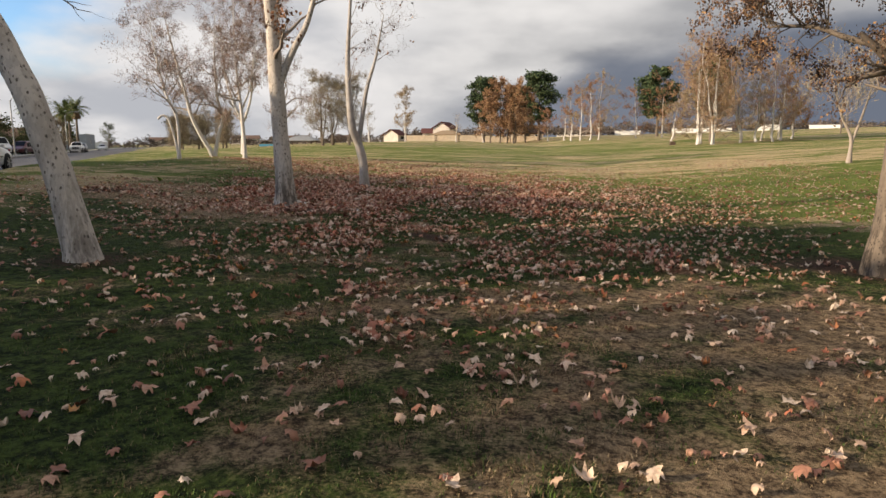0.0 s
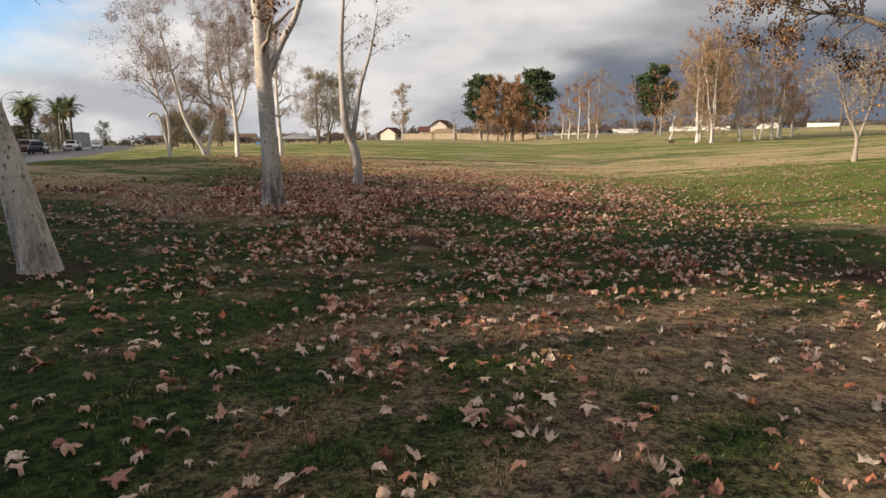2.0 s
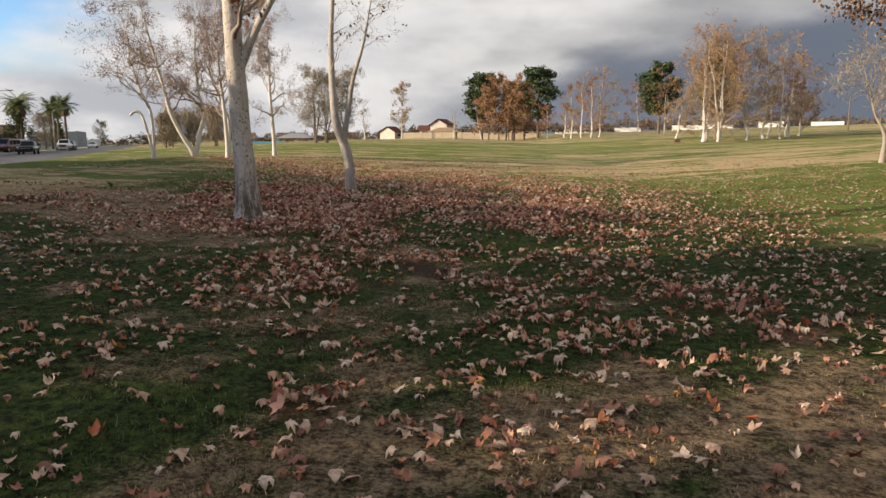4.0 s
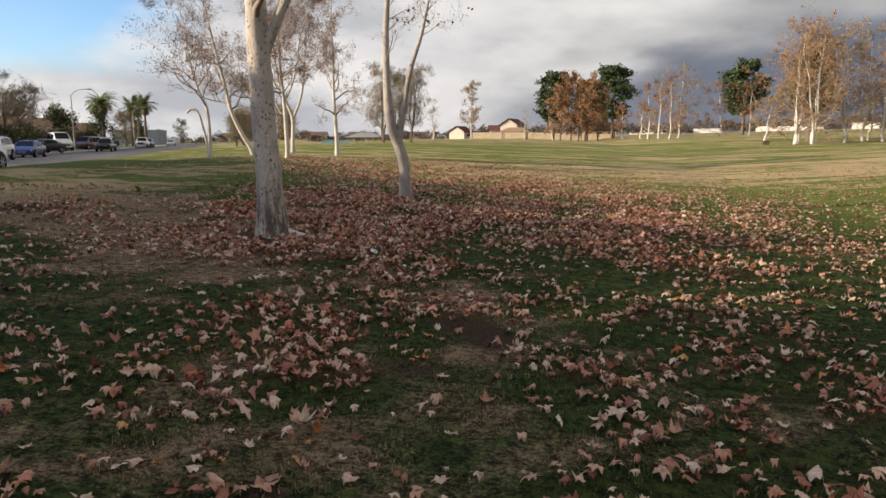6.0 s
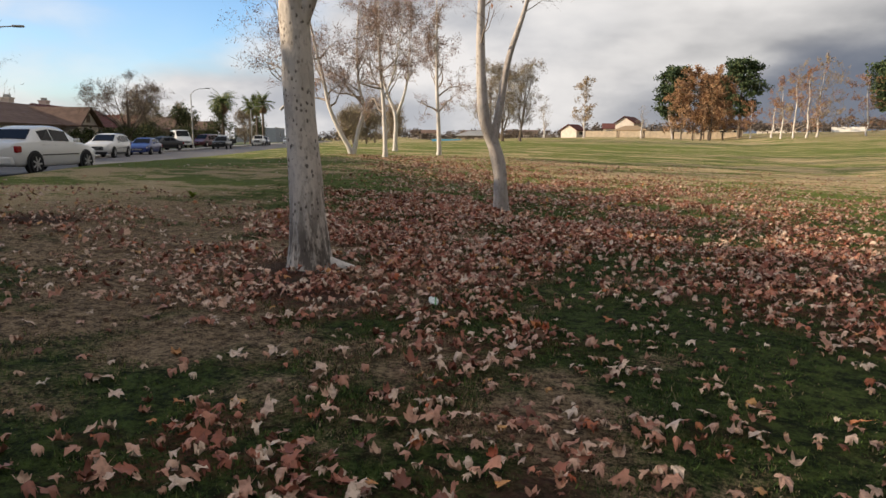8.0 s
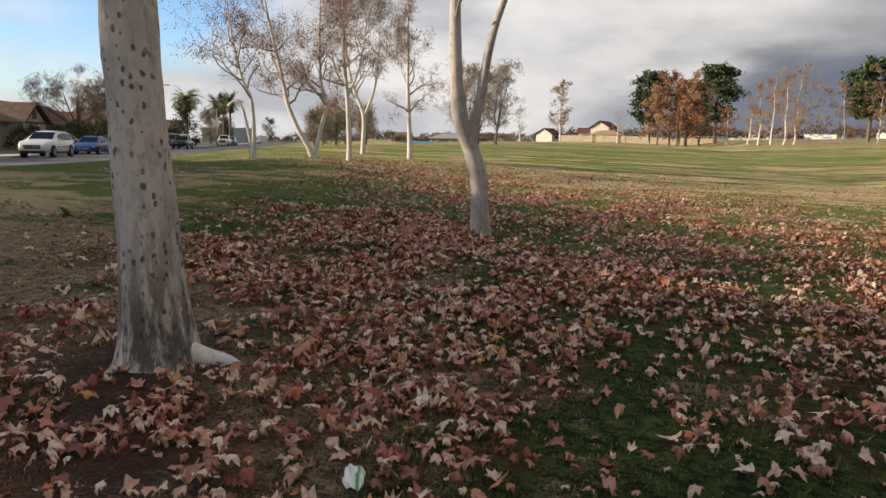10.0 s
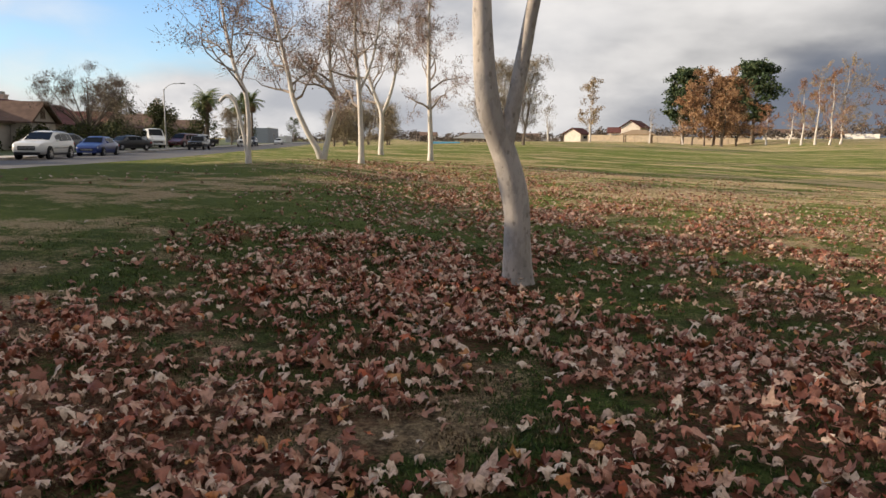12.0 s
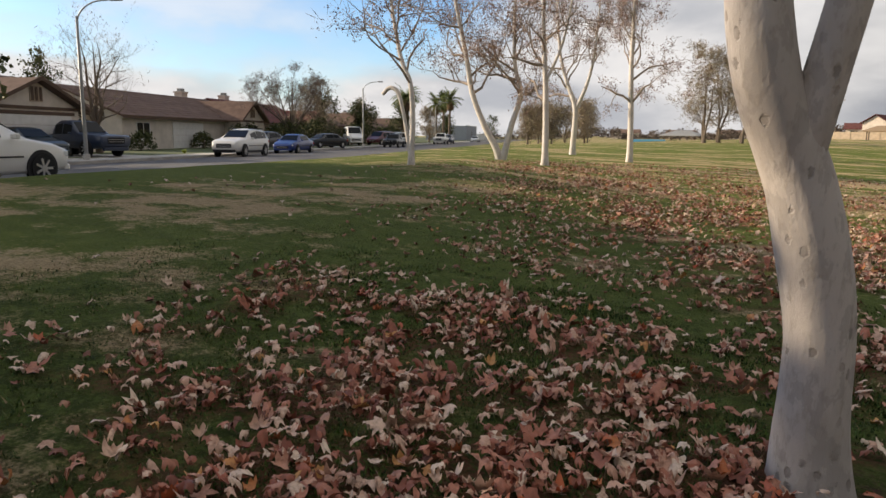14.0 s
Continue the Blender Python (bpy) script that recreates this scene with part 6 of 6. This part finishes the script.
# surface roots of the largest near trunk
for ang, start, ln, r, rise, bark in ((0.25, 0.16, 0.44, 0.075, 0.10, SYC_FAR), (2.5, 0.16, 0.26, 0.06, 0.10, SYC), (-1.9, 0.16, 0.24, 0.06, 0.08, SYC), (-0.7, 0.15, 0.22, 0.055, 0.07, SYC)):
    c, sn = math.cos(ang), math.sin(ang)
    root_s = Shape()
    line = smooth_line([(start * c, start * sn, rise, r), ((start + ln * 0.4) * c, (start + ln * 0.4) * sn, rise * 0.25, r * 0.85), ((start + ln * 0.75) * c - 0.02 * sn, (start + ln * 0.75) * sn + 0.02 * c, -0.01, r * 0.6), ((start + ln) * c, (start + ln) * sn, -0.05, r * 0.35)], 4)
    root_s.tube([q[:3] for q in line], [q[3] for q in line], 8, True, 0.3)
    root_me = root_s.mesh("surface_root", bark)
    if bark is SYC:
        root_me.attributes.new("low", "FLOAT", "POINT").data.foreach_set("value", [0.8] * len(root_me.vertices))
    child("surface_root", root_me, bpy.data.objects["sycamore.001"], "pale bark-stripped surface root" if bark is SYC_FAR else "")



def wrapper(x, y):
    """A crumpled paper wrapper: a creased sheet with a printed green band."""
    rng = random.Random(8)
    root = thing("wrapper", pose(x, y, float(land(x, y)) + 0.045, 0, 0, -70), "crumpled white and green paper wrapper on the leaves", "litter")
    paper, print_green = mat_plain("white_paper", (0.74, 0.76, 0.73), 0.6), mat_plain("printed_green", (0.16, 0.42, 0.17), 0.6)
    for name, y0, y1, material in (("sheet", -0.045, 0.012, paper), ("printed_band", 0.0125, 0.026, print_green), ("flap", 0.0265, 0.048, paper)):
        nx, ny, v = 9, 4, []
        for z in (0.0, 0.0015):
            for j in range(ny):
                for i in range(nx):
                    u, w = -0.08 + 0.16 * i / (nx - 1), y0 + (y1 - y0) * j / (ny - 1)
                    v.append((u + rng.gauss(0, 0.003), w, 0.02 * math.sin(u * 55 + w * 40) + 0.012 * math.sin(w * 120 + u * 20) + z))
        f = []
        for j in range(ny - 1):
            for i in range(nx - 1):
                a = j * nx + i
                f.append((a, a + nx, a + nx + 1, a + 1))
                b = a + nx * ny
                f.append((b, b + 1, b + nx + 1, b + nx))
        child(name, mesh_of(name, v, f, material), root)


wrapper(-1.94, 11.95)


def weed(x, y, z, r, seed, label):
    rng = random.Random(seed)
    root = thing("weed", pose(x, y, z), label, "weed", "weeds in the turf")
    for k in range(14):
        a, lean, ln = rng.uniform(0, 6.283), rng.uniform(0.3, 1.1), r * rng.uniform(0.6, 1.1)
        d, side = Vector((math.cos(a) * lean, math.sin(a) * lean, 1)).normalized(), Vector((-math.sin(a), math.cos(a), 0))
        p, v = Vector((0, 0, -0.01)), []
        for i in range(5):
            w = r * 0.16 * math.sin(math.pi * (i + 0.4) / 4.8)
            v += [p - side * w, p + d * 0.004, p + side * w]
            p = p + d * ln / 4
            d = (d + Vector((0, 0, -0.28))).normalized()
        f = [q for i in range(4) for q in ((3 * i, 3 * i + 1, 3 * i + 4, 3 * i + 3), (3 * i + 1, 3 * i + 2, 3 * i + 5, 3 * i + 4))]
        child("leaf", mesh_of("leaf", v, f, WEED), root)


WEED = mat_plain("weed_green", (0.22, 0.27, 0.035), 0.6)
weed(-9.25, 17.33, float(land(-9.25, 17.33)), 0.20, 1, "bright yellow-green weed in the dry turf")
weed(-42.4, 42.5, 0.24, 0.45, 2, "bright yellow-green weed on a front lawn")

# ---- grass and fallen leaves ----
LOBES = ((-108, 0.66), (-54, 0.92), (0, 1.0), (54, 0.92), (108, 0.66))


def leaf_arrays(n, seed, lo, hi, tip=0.0, fine=True):
    """Shapes of n five-lobed dry leaves whose lobes curl each by themselves: vertices (n, k, 3) and the triangles of one."""
    r = np.random.default_rng(seed)
    curl = r.normal(1.35, 0.6, n) * np.where(r.uniform(0, 1, n) < 0.22, -0.8, 1.0)
    fold, roll, lean = np.abs(r.normal(0, 0.34, n)), r.normal(0, 0.40, n), r.uniform(0.6, 1.0, n)

    def put(angle, radius, bend):
        a = np.radians(angle)
        k = np.where(np.abs(bend) < 0.05, 0.05, bend)
        flat, drop = np.sin(k * radius) / k, -(1 - np.cos(k * radius)) / k
        x, y = flat * np.cos(a), flat * np.sin(a) * lean
        return np.stack([x, y * (1 - 0.3 * fold), drop + fold * np.abs(y) + roll * x * np.abs(y) + r.normal(0, 0.045, n)], -1)

    pts, tris = [np.zeros((n, 3)), put(180 + r.normal(0, 6, n), r.uniform(0.10, 0.2, n), curl)], []
    first = left = 1
    for i, (angle, length) in enumerate(LOBES):
        a, ln, bend = angle + r.normal(0, 5, n), length * r.uniform(0.8, 1.12, n), curl + r.normal(0, 0.55, n)
        b = len(pts)
        if fine:
            pts += [put(a - 21 + r.normal(0, 3, n), ln * 0.64, bend), put(a, ln, bend * 1.15), put(a + 21 + r.normal(0, 3, n), ln * 0.64, bend), put(a, ln * 0.52, bend) - np.array([0, 0, 0.06])]
            mid, right = b + 3, b + 4
        else:
            pts.append(put(a, ln, bend))
            right = b + 1
        if i < 4:
            pts.append(put(angle + 27 + r.normal(0, 4, n), r.uniform(0.40, 0.56, n), curl))
        else:
            right = first
        if fine:
            tris += [(0, left, mid), (0, mid, right), (left, b, mid), (b, b + 1, mid), (mid, b + 1, b + 2), (mid, b + 2, right)]
        else:
            tris += [(0, left, b), (0, b, right)]
        left = right
    b = len(pts)
    pts += [np.tile((-0.10, 0.012, -0.02), (n, 1)), np.stack([np.full(n, -0.78), r.normal(0, 0.16, n), r.normal(-0.1, 0.12, n)], -1)]
    tris.append((0, b, b + 1))
    v = np.stack(pts, 1) * r.uniform(lo, hi, n)[:, None, None]
    tilt, az, yaw = np.clip(np.abs(r.normal(0, 1, n)) * (0.14 + 0.26 * tip), 0, 0.85), r.uniform(0, 6.283, n), r.uniform(0, 6.283, n)
    c, sn = np.cos(yaw)[:, None], np.sin(yaw)[:, None]
    v = np.stack([v[..., 0] * c - v[..., 1] * sn, v[..., 0] * sn + v[..., 1] * c, v[..., 2]], -1)
    v[..., 2] += np.tan(tilt)[:, None] * (v[..., 0] * np.cos(az)[:, None] + v[..., 1] * np.sin(az)[:, None])
    v[..., 2] -= np.quantile(v[..., 2], 0.15, axis=1)[:, None]
    return v, np.array(tris)


def fallen_leaves():
    r = np.random.default_rng(5)
    n = 470000
    x, y = r.uniform(-17, 17, n), r.uniform(-4, 46, n)
    dens = litter(x, y)
    keep = r.uniform(0, 1, n) < dens * 150 * 34 * 50 / n
    trunks = ((-3.92, 13.00, 0.36), (-3.59, 20.49, 0.24), (-3.87, 5.1, 0.30), (6.45, 6.5, 0.45))
    for cx, cy, cr in trunks:
        keep &= np.hypot(x - cx, y - cy) > cr
    x, y, dens = x[keep], y[keep], dens[keep]
    walk_side = np.abs(x - np.interp(y, (0, 6, 14, 22), (0.8, 0.2, -2.2, -5.6)))
    near = (walk_side < 3.4) & (y < 23.5)
    verts, faces, heap, base = [], [], [], 0
    for pick, fine in ((near, True), (~near, False)):
        px, py, pd = x[pick], y[pick], dens[pick]
        m = len(px)
        v, t = leaf_arrays(m, 6 + fine, 0.046, 0.104, np.clip(pd * 1.5 - 0.2, 0, 1), fine)
        v = v + np.stack([px, py, land(px, py) + 0.010 + r.uniform(0, 0.07, m) * np.clip(pd * 1.3, 0.08, 1)], -1)[:, None, :]
        k = v.shape[1]
        verts.append(v.reshape(-1, 3))
        faces.append((t[None] + (np.arange(m) * k)[:, None, None]).reshape(-1, 3) + base)
        heap.append(np.repeat(np.clip(pd * 1.5 - 0.25, 0, 1), k))
        base += m * k
    me = bulk_mesh("fallen_leaves", np.concatenate(verts), np.concatenate(faces), LEAF)
    me.attributes.new("heap", "FLOAT", "POINT").data.foreach_set("value", np.concatenate(heap).astype(np.float32))
    ob = new("fallen_leaves", me)
    tagged(ob, "curled brown and tan sycamore leaves scattered over turf", "leaves", kind="stuff")
    vs, t = leaf_arrays(24, 9, 0.055, 0.10)
    shapes = [mesh_of("leaf", vs[k], t, LEAF_ONE) for k in range(24)]
    rng, made = random.Random(4), 0
    while made < 300:
        px, py = rng.uniform(-6.5, 5.5), rng.uniform(0.2, 22)
        if rng.random() > 0.2 + float(litter(px, py)) or any(math.hypot(px - a, py - b) < c for a, b, c in trunks):
            continue
        leaf = child("leaf", shapes[made % 24], ob)
        leaf.matrix_basis = pose(px, py, float(land(px, py)) + 0.02, 0, 0, rng.uniform(0, 360))
        made += 1


def grass(name, material, label, n, seed, straw):
    r = np.random.default_rng(seed)
    side = r.uniform(0, 1, n) < 0.55
    y = np.where(side, r.uniform(-0.6, 23, n), -3.2 + 28 * r.uniform(0, 1, n) ** 1.2)
    x = np.where(side, np.interp(y, (0, 6, 14, 22), (0.8, 0.2, -2.2, -5.6)) + r.normal(0, 1.7, n), r.uniform(-10, 8, n))
    d, s = dryness(x, y) + r.normal(0, 0.14, n), soilness(x, y) + r.normal(0, 0.1, n)
    keep = (s < 0.5) & ((d > 0.47) if straw else (d < 0.60)) & (-0.891 * x - 0.454 * y < KERB_IN - 0.4)
    x, y = x[keep], y[keep]
    m = len(x)
    h = r.uniform(0.010, 0.030, m) * (0.7 if straw else 1.0) * np.clip(0.9 + 0.5 * wave(x, y, 0.9, 44) + 0.45 * wave(x, y, 0.22, 45), 0.3, 2.2)
    a, lean = r.uniform(0, 6.283, m), r.uniform(0.1, 1.1, m) * (1.4 if straw else 1.0)
    w = r.uniform(0.0022, 0.0045, m) * (1 + np.clip(y - 4, 0, 20) * 0.06)
    z = land(x, y) - 0.004
    dx, dy = np.cos(a), np.sin(a)
    v = np.stack([np.stack([x - dy * w, y + dx * w, z], -1), np.stack([x + dy * w, y - dx * w, z], -1), np.stack([x + dx * h * lean, y + dy * h * lean, z + h], -1)], 1).reshape(-1, 3)
    ob = new(name, bulk_mesh(name, v, np.arange(3 * m).reshape(-1, 3), material))
    tagged(ob, label, "grass", kind="stuff")


grass("green_grass", BLADES, "short green winter grass blades", 420000, 51, False)
grass("dry_grass", STRAW, "short dry straw-coloured grass blades", 480000, 52, True)
fallen_leaves()
